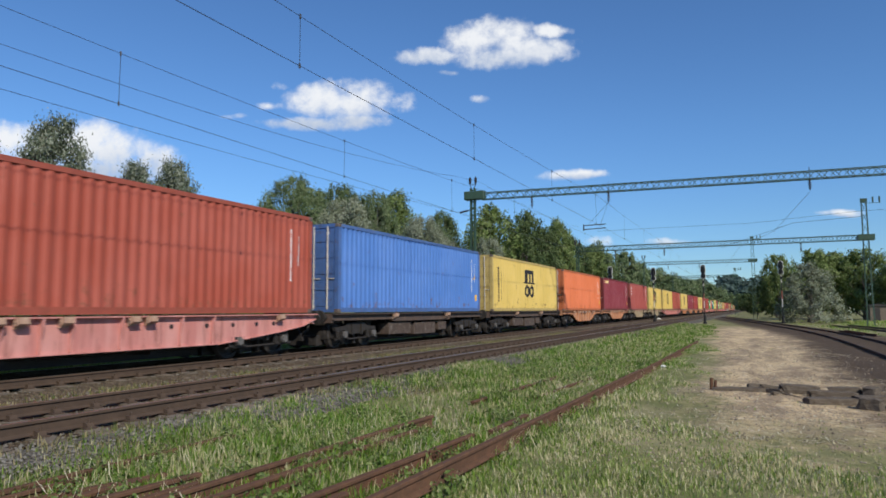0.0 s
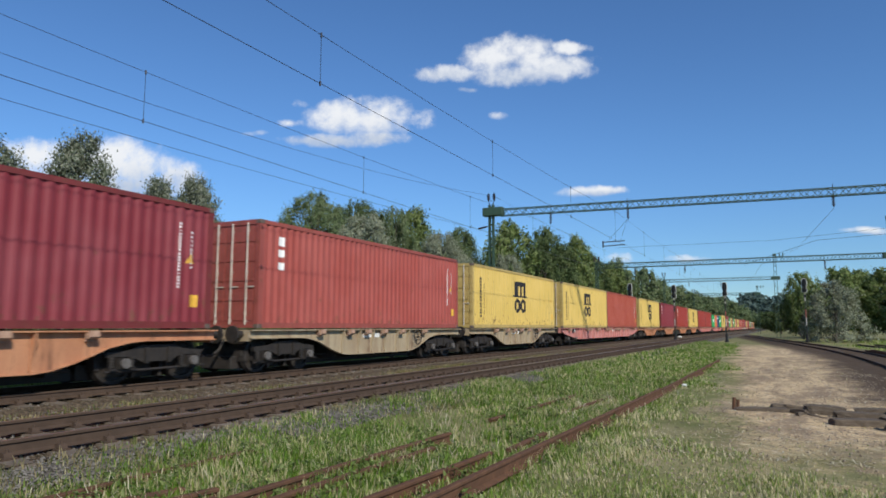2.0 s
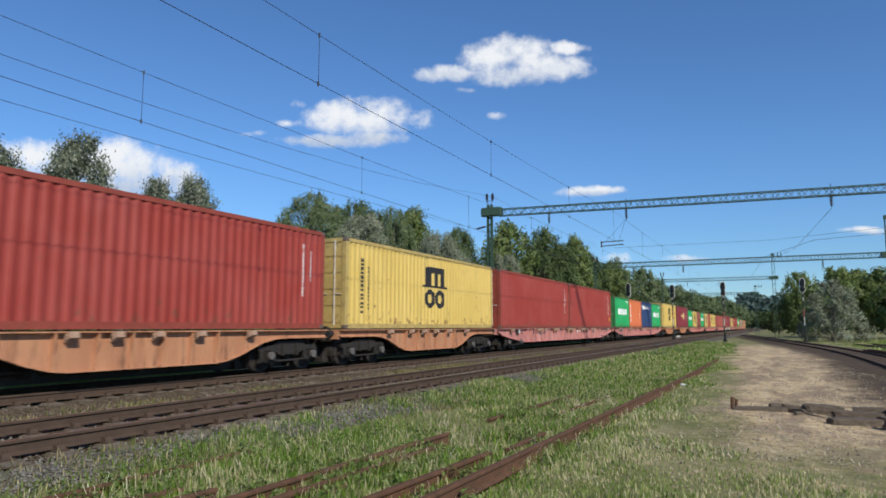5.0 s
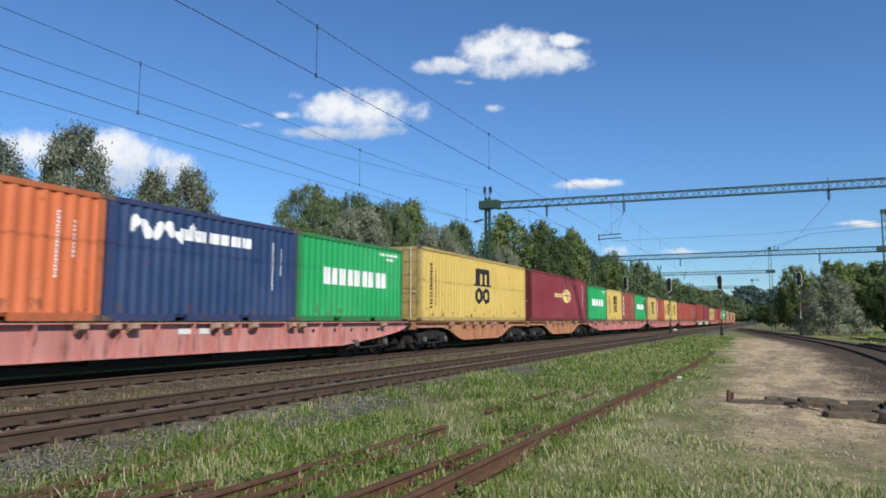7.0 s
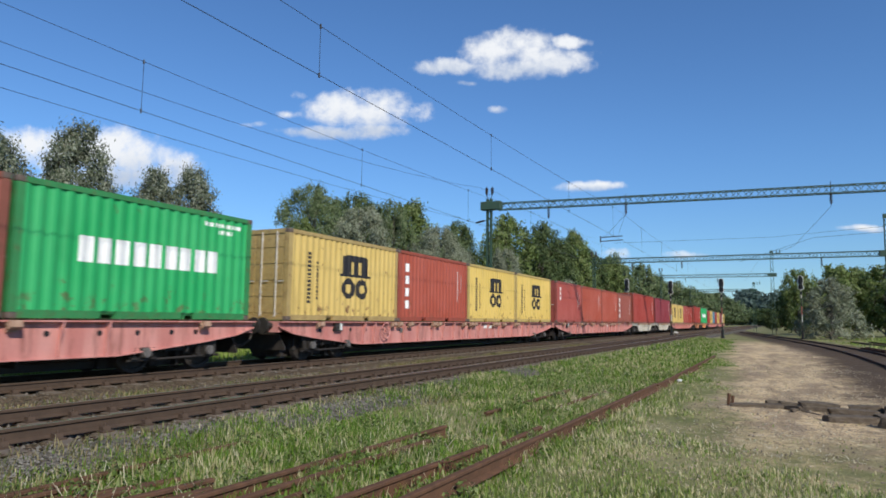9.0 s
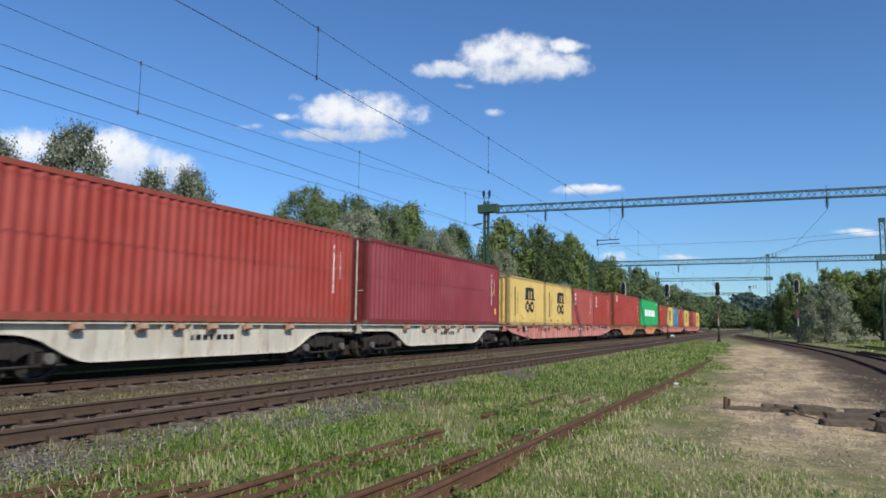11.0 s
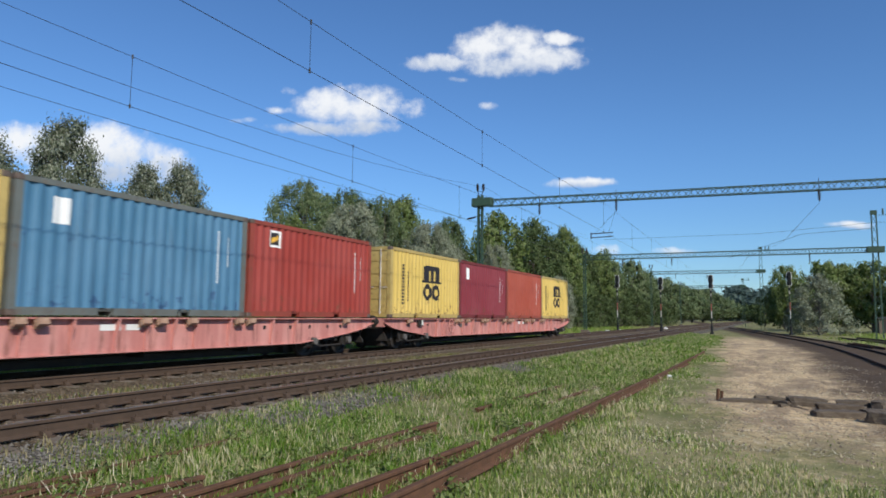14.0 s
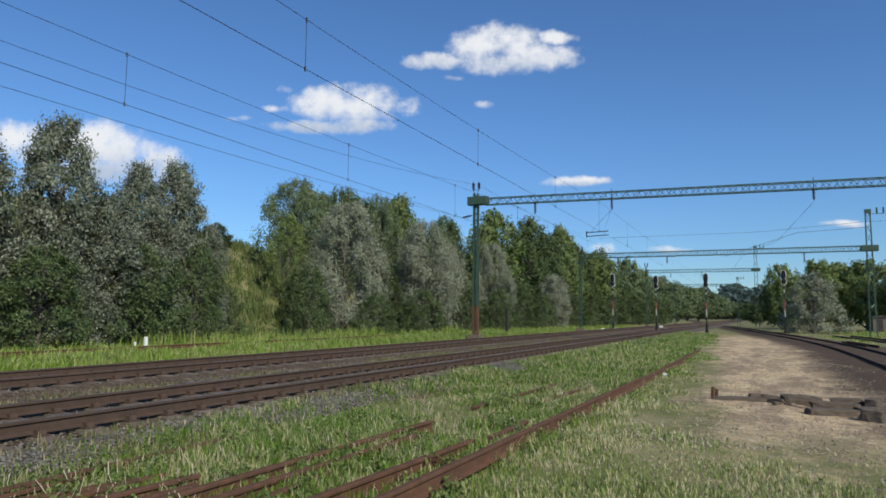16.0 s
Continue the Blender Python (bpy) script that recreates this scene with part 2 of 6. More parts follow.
def ground_material():
    m = bpy.data.materials.new("grass_and_bare_earth")
    m.use_nodes = True
    n = Nodes(m.node_tree)
    bsdf = m.node_tree.nodes["Principled BSDF"]
    co = n.add("ShaderNodeTexCoord").outputs["Object"]
    xyz = n.add("ShaderNodeSeparateXYZ", {0: co})
    x, y = xyz.outputs[0], xyz.outputs[1]
    big, mid, fine = n.noise(co, 0.45, 5, 0.6), n.noise(co, 2.2, 6, 0.65), n.noise(co, 22, 5, 0.7)
    green = n.mix(mid, (0.12, 0.135, 0.045), (0.21, 0.21, 0.085))
    dry = n.mix(mid, (0.36, 0.30, 0.17), (0.22, 0.21, 0.10))
    grass = n.mix(n.ramp(big, 0.42, 0.66), green, dry)
    tan = n.mix(mid, (0.68, 0.51, 0.30), (0.50, 0.37, 0.21))
    tan = n.mix(n.ramp(n.noise(co, 5, 6, 0.7), 0.52, 0.66), tan, (0.72, 0.60, 0.42))
    dark = n.mix(mid, (0.055, 0.037, 0.025), (0.10, 0.07, 0.047))
    wob = n.math("MULTIPLY", n.math("SUBTRACT", mid, 0.5), 2.2)
    wob2 = n.math("MULTIPLY", n.math("SUBTRACT", big, 0.5), 2.0)
    edge = n.math("ADD", n.math("ADD", x, n.math("MULTIPLY", y, 0.043)), n.math("ADD", wob, wob2))
    bare = n.math("MULTIPLY", n.ramp(edge, -1.1, 0.2), n.ramp(n.math("ADD", y, n.math("MULTIPLY", wob, 2.5)), 7.5, 12.5))
    patch = n.math("MULTIPLY", n.ramp(n.noise(co, 1.1, 6, 0.7), 0.5, 0.68), n.math("MULTIPLY", n.ramp(x, -2.4, 0.5), n.math("LESS_THAN", x, 30.0)))
    bare = n.math("MULTIPLY", n.math("MAXIMUM", bare, n.math("MULTIPLY", patch, 0.85)), n.math("LESS_THAN", n.math("ADD", x, n.math("MULTIPLY", n.math("MAXIMUM", n.math("SUBTRACT", y, 45.0), 0.0), 0.11)), 6.6))
    bare = n.math("MULTIPLY", bare, n.math("SUBTRACT", 1.0, n.ramp(y, 55, 80)))
    side = n.math("ADD", n.math("ADD", x, n.math("MULTIPLY", n.math("MAXIMUM", n.math("SUBTRACT", y, 45.0), 0.0), 0.11)), n.math("ADD", wob, wob2))
    soil = n.math("MULTIPLY", n.ramp(side, 1.0, 2.6), n.math("SUBTRACT", 1.0, n.ramp(side, 6.4, 7.6)))
    soil = n.math("MULTIPLY", soil, n.ramp(y, 6, 11))
    soil = n.math("MULTIPLY", soil, n.math("ADD", 0.72, n.math("MULTIPLY", fine, 0.5)))
    scrape = n.ramp(n.noise(n.add("ShaderNodeMapping", {"Vector": co, "Scale": (1.0, 0.35, 1.0)}).outputs[0], 1.6, 7, 0.7), 0.48, 0.62)
    tan = n.mix(n.math("MULTIPLY", scrape, 0.6), tan, (0.26, 0.19, 0.13))
    clods = n.noise(co, 9.0, 7, 0.75)
    tan = n.mix(n.math("MULTIPLY", n.ramp(clods, 0.51, 0.60), 0.8), tan, (0.20, 0.145, 0.095))
    tan = n.mix(n.math("MULTIPLY", n.ramp(n.noise(co, 14.0, 6, 0.7), 0.58, 0.68), 0.6), tan, (0.74, 0.64, 0.47))
    mottle = n.noise(n.add("ShaderNodeMapping", {"Vector": co, "Scale": (1.4, 0.6, 1.0)}).outputs[0], 0.9, 8, 0.72)
    tan = n.mix(n.math("MULTIPLY", n.ramp(mottle, 0.47, 0.58), 0.72), tan, (0.25, 0.185, 0.125))
    col = n.mix(bare, grass, tan)
    col = n.mix(soil, col, dark)
    col = n.mix(0.4, col, n.mix(fine, (0.35, 0.35, 0.35), (1.7, 1.7, 1.7)), "MULTIPLY")
    n.put(bsdf.inputs["Base Color"], col)
    bsdf.inputs["Roughness"].default_value = 0.95
    bsdf.inputs["Specular IOR Level"].default_value = 0.15
    bp = n.add("ShaderNodeBump", {"Strength": 0.6, "Distance": 0.06, "Height": n.math("ADD", fine, n.math("MULTIPLY", mid, 1.5))})
    n.put(bsdf.inputs["Normal"], bp.outputs[0])
    return m


def make_ground():
    xs = np.unique(np.concatenate([-np.geomspace(30, 2500, 40), np.arange(-30, 12, 0.4), np.geomspace(12, 2500, 40)]))
    ys = np.unique(np.concatenate([-np.geomspace(8, 2500, 30), np.arange(-8, 40, 0.4), np.geomspace(40, 3500, 90)]))
    gx, gy = np.meshgrid(xs, ys)
    gz = height(gx, gy)
    v = np.stack([gx, gy, gz], -1).reshape(-1, 3)
    nx, ny = len(xs), len(ys)
    i = (np.arange(ny - 1)[:, None] * nx + np.arange(nx - 1)[None]).ravel()
    f = np.stack([i, i + 1, i + nx + 1, i + nx], -1)
    return tagged(new("ground", raw_mesh("ground", v, f, ground_material(), True)),
                  "uneven ground of green and dry grass with bare tan earth", "ground", kind="structure")


ground = make_ground()


def gravel_material(name, a, b, c, weeds):
    m = bpy.data.materials.new(name)
    m.use_nodes = True
    n = Nodes(m.node_tree)
    bsdf = m.node_tree.nodes["Principled BSDF"]
    co = n.add("ShaderNodeTexCoord").outputs["Object"]
    cell = n.add("ShaderNodeTexVoronoi", {"Vector": co, "Scale": 19.0, "Randomness": 1.0})
    tone = n.add("ShaderNodeSeparateXYZ", {0: cell.outputs["Color"]}).outputs[0]
    mid = n.noise(co, 1.4, 5, 0.65)
    col = n.mix(n.ramp(mid, 0.35, 0.65), a, b)
    col = n.mix(tone, n.mix(0.6, col, (0.25, 0.25, 0.25), "MULTIPLY"), n.mix(0.5, col, c))
    col = n.mix(n.math("MULTIPLY", n.ramp(n.noise(co, 3.0, 6, 0.7), 0.54, 0.7), weeds), col, (0.10, 0.105, 0.05))
    n.put(bsdf.inputs["Base Color"], col)
    bsdf.inputs["Roughness"].default_value = 0.95
    bsdf.inputs["Specular IOR Level"].default_value = 0.15
    h = n.math("SUBTRACT", 1.0, cell.outputs["Distance"])
    bp = n.add("ShaderNodeBump", {"Strength": 0.9, "Distance": 0.05, "Height": n.math("ADD", h, n.math("MULTIPLY", tone, 0.6))})
    n.put(bsdf.inputs["Normal"], bp.outputs[0])
    return m


GRAVEL = gravel_material("brown_track_gravel", (0.105, 0.072, 0.045), (0.14, 0.104, 0.07), (0.20, 0.155, 0.11), 0.65)
GREY_GRAVEL = gravel_material("grey_track_gravel", (0.135, 0.12, 0.10), (0.11, 0.093, 0.073), (0.22, 0.20, 0.175), 0.8)


def make_bed(name, centre, profile, y0, y1, mat, label, step=2.0):
    """A bank of gravel: offsets and heights across, along a centre line."""
    rng = np.random.RandomState(3)
    ys = np.concatenate([np.arange(y0, 60, 0.5), np.arange(60, y1 + 1, 6.0)])
    k = len(profile)
    rows = []
    for y in ys:
        c = float(centre(y))
        rows.append([(c + o + rng.uniform(-0.07, 0.07), y, z + rng.uniform(-0.018, 0.018)) for o, z in profile])
    v = np.array(rows).reshape(-1, 3)
    i = (np.arange(len(ys) - 1)[:, None] * k + np.arange(k - 1)[None]).ravel()
    f = np.stack([i, i + 1, i + k + 1, i + k], -1)
    return tagged(new(name, raw_mesh(name, v, f, mat, True)), label, "track bed", kind="structure")


def mid_line(y):
    return (TRAIN_X + SECOND_X) / 2


across = [(-5.9, -0.85), (-5.0, -0.45), (-4.1, -0.24)] + [(o, -0.22) for o in np.arange(-3.6, -1.2, 0.4)] + [(-1.0, -0.26), (-0.5, -0.29), (0.0, -0.30), (0.5, -0.29), (1.0, -0.26)] \
    + [(o, -0.22) for o in np.arange(1.4, 3.5, 0.4)]
make_bed("main_track_bed", mid_line, across + [(3.62, -0.22)], -600, 660, GRAVEL, "brown stained gravel bed under two main tracks")
make_bed("gravel_shoulder", mid_line, [(3.6, -0.226), (3.8, -0.235), (4.0, -0.27), (4.25, -0.34), (4.5, -0.42), (4.8, -0.52)], -60, 600, GREY_GRAVEL, "grey gravel shoulder beside the main tracks with weeds")
make_bed("branch_track_bed", branch_x, [(-2.6, -0.56), (-1.9, -0.425), (-1.2, -0.395), (-0.4, -0.39), (0.4, -0.39), (1.2, -0.395), (1.9, -0.425), (2.6, -0.56)], -40, 142, ground.data.materials[0], "brown soil bed of the branch track")
make_bed("siding_bed", lambda y: branch_x(y) + 5.0, [(-2.3, -0.56), (-1.6, -0.42), (-0.6, -0.385), (0.6, -0.385), (1.6, -0.42), (2.3, -0.56)], -40, 76, ground.data.materials[0], "brown soil bed of a side track")


# ---- rails ----
RAIL_OUT = [(-0.07, 0), (0.07, 0), (0.07, 0.012), (0.012, 0.035), (0.01, 0.118), (0.036, 0.132), (0.036, 0.158), (0.028, 0.166), (-0.028, 0.166), (-0.036, 0.158), (-0.036, 0.132), (-0.01, 0.118), (-0.012, 0.035), (-0.07, 0.012)]


def rail_mesh(length, top):
    bm = bmesh.new()
    prism(bm, RAIL_OUT, 1, -length / 2, length / 2)
    me = finish(bm, "rail", [RAIL_SIDE, top])
    for p in me.polygons:
        if p.normal.z > 0.9 and p.center.z > 0.15:
            p.material_index = 1
    return me


def sleeper_mesh():
    bm = bmesh.new()
    prism(bm, [(-1.25, -0.2), (1.25, -0.2), (1.22, -0.02), (0.95, 0.0), (0.4, 0.0), (0.3, -0.035), (-0.3, -0.035), (-0.4, 0.0), (-0.95, 0.0), (-1.22, -0.02)], 1, -0.125, 0.125)
    return finish(bm, "sleeper", CONCRETE)


def plate_mesh():
    """A ribbed base plate with its two clips and bolts."""
    bm = bmesh.new()
    box(bm, (0, 0, 0.012), (0.34, 0.16, 0.024))
    for s in (-1, 1):
        prism(bm, [(s * 0.045, 0.03), (s * 0.15, 0.02), (s * 0.13, 0.075), (s * 0.06, 0.085)], 1, -0.05, 0.05)
        bar(bm, (s * 0.11, 0, 0.02), (s * 0.11, 0, 0.115), 0.018, 6)
    return finish(bm, "base_plate", RAIL_SIDE)


SLEEPER, PLATE = sleeper_mesh(), plate_mesh()


def make_track(name, x, turn, y0, y1, near, label, top=0.0, head=RAIL_TOP):
    """Rails on sleepers along a straight line; near: the stretch whose sleepers are objects of their own."""
    t = empty(name, (x, 0, top), turn, label=label, category="railway track", kind="structure")
    seg = 30.0
    me = rail_mesh(seg - 0.006, head)
    k = int((y1 - y0) / seg)
    for side in (-1, 1):
        for i in range(k):
            put_mesh("rail", me, t, (side * 0.7535, y0 + (i + 0.5) * seg, -0.168))
    rest = []
    for i in range(int((y1 - y0) / 0.62)):
        y = y0 + i * 0.62
        if near[0] <= y <= near[1]:
            put_mesh("sleeper", SLEEPER, t, (0, y, -0.195))
            for side in (-1, 1):
                put_mesh("base_plate", PLATE, t, (side * 0.7535, y, -0.196))
        elif y < 260:
            rest.append(y)
    if rest:
        v, f = [], []
        for y in rest:
            b = len(v)
            v += [(sx * 1.25, y + sy * 0.125, z) for z in (-0.35, -0.195) for sx, sy in ((-1, -1), (1, -1), (1, 1), (-1, 1))]
            f += [(b + 4, b + 5, b + 6, b + 7)] + [(b + i, b + (i + 1) % 4, b + 4 + (i + 1) % 4, b + 4 + i) for i in range(4)]
        ob = put_mesh("sleepers", raw_mesh("sleepers", v, f, CONCRETE), t)
        tagged(ob, kind="stuff")
    return t


make_track("main_track_1", TRAIN_X, 0, -600, 660, (4, 45), "main track of brown rails on concrete sleepers in gravel")
make_track("main_track_2", SECOND_X, 0, -600, 660, (3, 60), "second main track of brown rails on concrete sleepers in gravel")
def make_curved_track(name, offset, y0, y1, near, label, top):
    """Rusty rails swept along the branch line, on sleepers that turn with it."""
    t = empty(name, (0, 0, top), 0, label=label, category="railway track", kind="structure")
    ys = np.arange(y0, y1 + 0.1, 3.0)
    cx = branch_x(ys) + offset
    slope = np.gradient(cx, ys)
    for side in (-1, 1):
        bm = bmesh.new()
        rings = []
        for x, y, m in zip(cx, ys, slope):
            k = 1 / math.sqrt(1 + m * m)
            rings.append([bm.verts.new((x + (side * 0.7535 + o) * k, y - (side * 0.7535 + o) * m * k, z - 0.168)) for o, z in RAIL_OUT])
        for p, q in zip(rings, rings[1:]):
            for i in range(len(p)):
                j = (i + 1) % len(p)
                bm.faces.new((p[i], p[j], q[j], q[i]))
        part("rail", bm, RAIL_SIDE, t)
    for i in range(int((near[1] - near[0]) / 0.65)):
        y = near[0] + i * 0.65
        m = float(np.interp(y, ys, slope))
        put_mesh("sleeper", SLEEPER, t, (float(branch_x(y)) + offset, y, -0.16)).rotation_euler = (0, 0, -math.atan(m))
    return t


make_curved_track("branch_track", 0.0, -60, 140, (8, 90), "rusty branch track curving in beside bare earth", -0.28)
make_curved_track("siding_track", 5.0, -60, 74, (20, 72), "rusty side track in dark soil and weeds", -0.26)


# ---- train ----
SPEED, TAIL_Y = 29.93, 30.27 + 29.93 * 14.5
BASE_Z = 1.185
CARGO, WAGONS = [], []

COLORS = {
    "red": paint("faded_red_paint", (0.29, 0.040, 0.029)), "brick": paint("brick_red_paint", (0.335, 0.069, 0.042)),
    "maroon": paint("maroon_paint", (0.21, 0.031, 0.041)), "salmon": paint("salmon_red_paint", (0.33, 0.070, 0.056)),
    "orange": paint("orange_paint", (0.62, 0.16, 0.06)), "yellow": paint("yellow_paint", (0.60, 0.425, 0.112), worn=0.45), "old_yellow": paint("stained_yellow_paint", (0.56, 0.40, 0.125), worn=0.95),
    "blue": paint("bright_blue_paint", (0.075, 0.18, 0.47)), "navy": paint("navy_paint", (0.022, 0.050, 0.130)),
    "steel_blue": paint("steel_blue_paint", (0.065, 0.175, 0.285), (0.03, 0.07, 0.16), worn=0.55), "green": paint("green_paint", (0.018, 0.33, 0.10)),
    "brown": paint("brown_red_paint", (0.26, 0.07, 0.05), worn=0.5)}
DARKS = {k: material(k + "_frame", tuple(c * 0.80 + d for c, d in zip(v, (0.012, 0.009, 0.006))), None, 0.6, scale=3, fine=40, bump=0.1, dirt=(0.12, 0.06, 0.03), dirt_amount=0.5)
         for k, v in {"red": (0.34, 0.06, 0.04), "brick": (0.38, 0.08, 0.05), "maroon": (0.2, 0.025, 0.03), "salmon": (0.38, 0.085, 0.07), "orange": (0.58, 0.16, 0.06),
                      "yellow": (0.60, 0.44, 0.15), "old_yellow": (0.50, 0.36, 0.14), "blue": (0.07, 0.16, 0.40), "navy": (0.03, 0.055, 0.16), "steel_blue": (0.15, 0.17, 0.16),
                      "green": (0.03, 0.26, 0.08), "brown": (0.26, 0.08, 0.055)}.items()}
CASTING = material("scuffed_casting", (0.12, 0.09, 0.075), (0.2, 0.15, 0.12), 0.6, 0.3, scale=8, bump=0.2)
ROD = material("galvanised_rod", (0.60, 0.56, 0.49), (0.42, 0.35, 0.28), 0.5, 0.15, bump=0.1)
MESHES = {}
HALF = 1.219


def cached(key, build):
    if key not in MESHES:
        MESHES[key] = build()
    return MESHES[key]


def corrugated(length, z0, z1, pitch, depth, flip):
    """A pressed steel wall along y; its outer ribs lie at x = 0, the grooves at -depth."""
    count = int(length / pitch)
    pitch = length / count
    xs, ys = [], []
    for i in range(count):
        b = -length / 2 + i * pitch
        for f, d in ((0.0, 0), (0.26, 0), (0.50, 1), (0.76, 1)):
            ys.append(b + f * pitch)
            xs.append(-depth * d * flip)
    ys.append(length / 2)
    xs.append(0)
    bm = bmesh.new()
    rows = [[bm.verts.new((x + e, y, z)) for x, y in zip(xs, ys)] for z, e in ((z0, 0), (z1, 0))]
    for i in range(len(ys) - 1):
        bm.faces.new((rows[0][i], rows[0][i + 1], rows[1][i + 1], rows[1][i]))
    return bm


def make_container(kind, color, centre, label, doors=-1, group="containers on the train"):
    """kind 20 or 40: a shipping container; doors: which way along y its door end faces."""
    L, H = (6.058, 2.591) if kind == 20 else (12.192, 2.896)
    mat, dark = COLORS[color], DARKS[color]
    c = empty("shipping_container", (TRAIN_X, centre, BASE_Z), 0, label=label, category="shipping container", group=group)
    key = (kind, color)
    for s in (-1, 1):
        def wall():
            return finish(corrugated(L - 0.32, 0.16, H - 0.10, 0.278, 0.036, s), "side_wall", mat)
        put_mesh("side_wall", cached((*key, "wall", s), wall), c, (s * (HALF - 0.012), 0, 0))

        def top():
            bm = bmesh.new()
            box(bm, (0, 0, H - 0.06), (0.06, L - 0.3, 0.11))
            return finish(bm, "top_rail", dark)
        put_mesh("top_rail", cached((*key, "top"), top), c, (s * (HALF - 0.032), 0, 0))

        def bottom():
            bm = bmesh.new()
            if kind == 20:
                for y0, y1 in ((-L / 2 + 0.16, -1.2), (-0.84, 0.84), (1.2, L / 2 - 0.16)):
                    box(bm, (0, (y0 + y1) / 2, 0.085), (0.055, y1 - y0, 0.15))
                box(bm, (-s * 0.02, 0, 0.145), (0.03, L - 0.3, 0.03))
            else:
                box(bm, (0, 0, 0.085), (0.055, L - 0.3, 0.15))
            return finish(bm, "bottom_rail", dark)
        put_mesh("bottom_rail", cached((*key, "bottom", s), bottom), c, (s * (HALF - 0.035), 0, 0))
        for e in (-1, 1):
            def post():
                bm = bmesh.new()
                prism(bm, [(-0.075, -0.09), (0.075, -0.09), (0.075, 0.07), (0.03, 0.09), (-0.075, 0.09)], 2, 0.118, H - 0.118)
                return finish(bm, "corner_post", dark)
            put_mesh("corner_post", cached((*key, "post"), post), c, (s * (HALF - 0.076), e * (L / 2 - 0.09), 0))

            def casting():
                bm = bmesh.new()
                box(bm, (0, 0, 0), (0.162, 0.178, 0.118))
                bmesh.ops.bevel(bm, geom=bm.edges[:], offset=0.012, segments=1, affect="EDGES")
                box(bm, (s * 0.076, 0, 0), (0.014, 0.08, 0.05))
                return finish(bm, "corner_casting", CASTING)
            for z in (0.059, H - 0.059):
                put_mesh("corner_casting", cached((kind, "casting", s), casting), c, (s * (HALF - 0.081), e * (L / 2 - 0.089), z))

    def roof():
        bm = bmesh.new()
        k = int(L / 0.4)
        pts = []
        for i in range(k):
            y = -L / 2 + 0.15 + (L - 0.3) * i / k
            w = (L - 0.3) / k
            pts += [(y, 0), (y + w * 0.4, 0), (y + w * 0.5, -0.02), (y + w * 0.9, -0.02)]
        pts.append((L / 2 - 0.15, 0))
        a = [bm.verts.new((-HALF + 0.06, y, H - 0.012 + z)) for y, z in pts]
        b = [bm.verts.new((HALF - 0.06, y, H - 0.012 + z)) for y, z in pts]
        for i in range(len(pts) - 1):
            bm.faces.new((a[i], b[i], b[i + 1], a[i + 1]))
        return finish(bm, "roof", mat)
    put_mesh("roof", cached((*key, "roof"), roof), c)

    def floor_pan():
        bm = bmesh.new()
        box(bm, (0, 0, 0.12), (2 * HALF - 0.12, L - 0.3, 0.05))
        for i in range(int(L / 0.6)):
            box(bm, (0, -L / 2 + 0.4 + i * 0.6, 0.06), (2 * HALF - 0.14, 0.05, 0.1))
        return finish(bm, "underframe", dark)
    tagged(put_mesh("underframe", cached((*key, "pan"), floor_pan), c), kind="stuff")

    def header():
        bm = bmesh.new()
        box(bm, (0, 0, 0), (2 * HALF - 0.3, 0.1, 0.13))
        return finish(bm, "end_beam", dark)
    for e in (-1, 1):
        for z in (0.08, H - 0.066):
            put_mesh("end_beam", cached((*key, "header"), header), c, (0, e * (L / 2 - 0.055), z))

    def front():
        bm = corrugated(2 * HALF - 0.3, 0.15, H - 0.12, 0.25, 0.045, 1)
        bmesh.ops.rotate(bm, verts=bm.verts, cent=(0, 0, 0), matrix=Matrix.Rotation(radians(90), 3, "Z"))
        return finish(bm, "end_wall", mat)
    put_mesh("end_wall", cached((*key, "front"), front), c, (0, -doors * (L / 2 - 0.02), 0)).rotation_euler = (0, 0, 0 if doors < 0 else math.pi)

    def leaf():
        bm = bmesh.new()
        w, h = HALF - 0.16, H - 0.27
        box(bm, (0, 0, 0.15 + h / 2), (w - 0.012, 0.04, h))
        for i in range(5):
            box(bm, (0, -0.028, 0.15 + h * (i + 0.5) / 5), (w - 0.08, 0.018, h / 5 - 0.12))
        return finish(bm, "door", dark)

    def rod():
        bm = bmesh.new()
        bar(bm, (0, 0, 0.1), (0, 0, H - 0.08), 0.023, 6)
        for z in (0.2, 0.8, 1.5, H - 0.3):
            box(bm, (0, 0.015, z), (0.08, 0.03, 0.05))
        box(bm, (0.12, -0.01, 1.1), (0.3, 0.015, 0.03))
        return finish(bm, "locking_bar", ROD)
    for s in (-1, 1):
        d = put_mesh("door", cached((*key, "leaf"), leaf), c, (s * (HALF - 0.16) / 2, doors * (L / 2 - 0.05), 0))
        d.rotation_euler = (0, 0, 0 if doors < 0 else math.pi)
        for o in (-0.28, 0.26):
            put_mesh("locking_bar", cached((kind, "rod"), rod), d, (o, -0.055, 0), "galvanised locking bar")
    CARGO.append((c, centre))
    return c, L, H


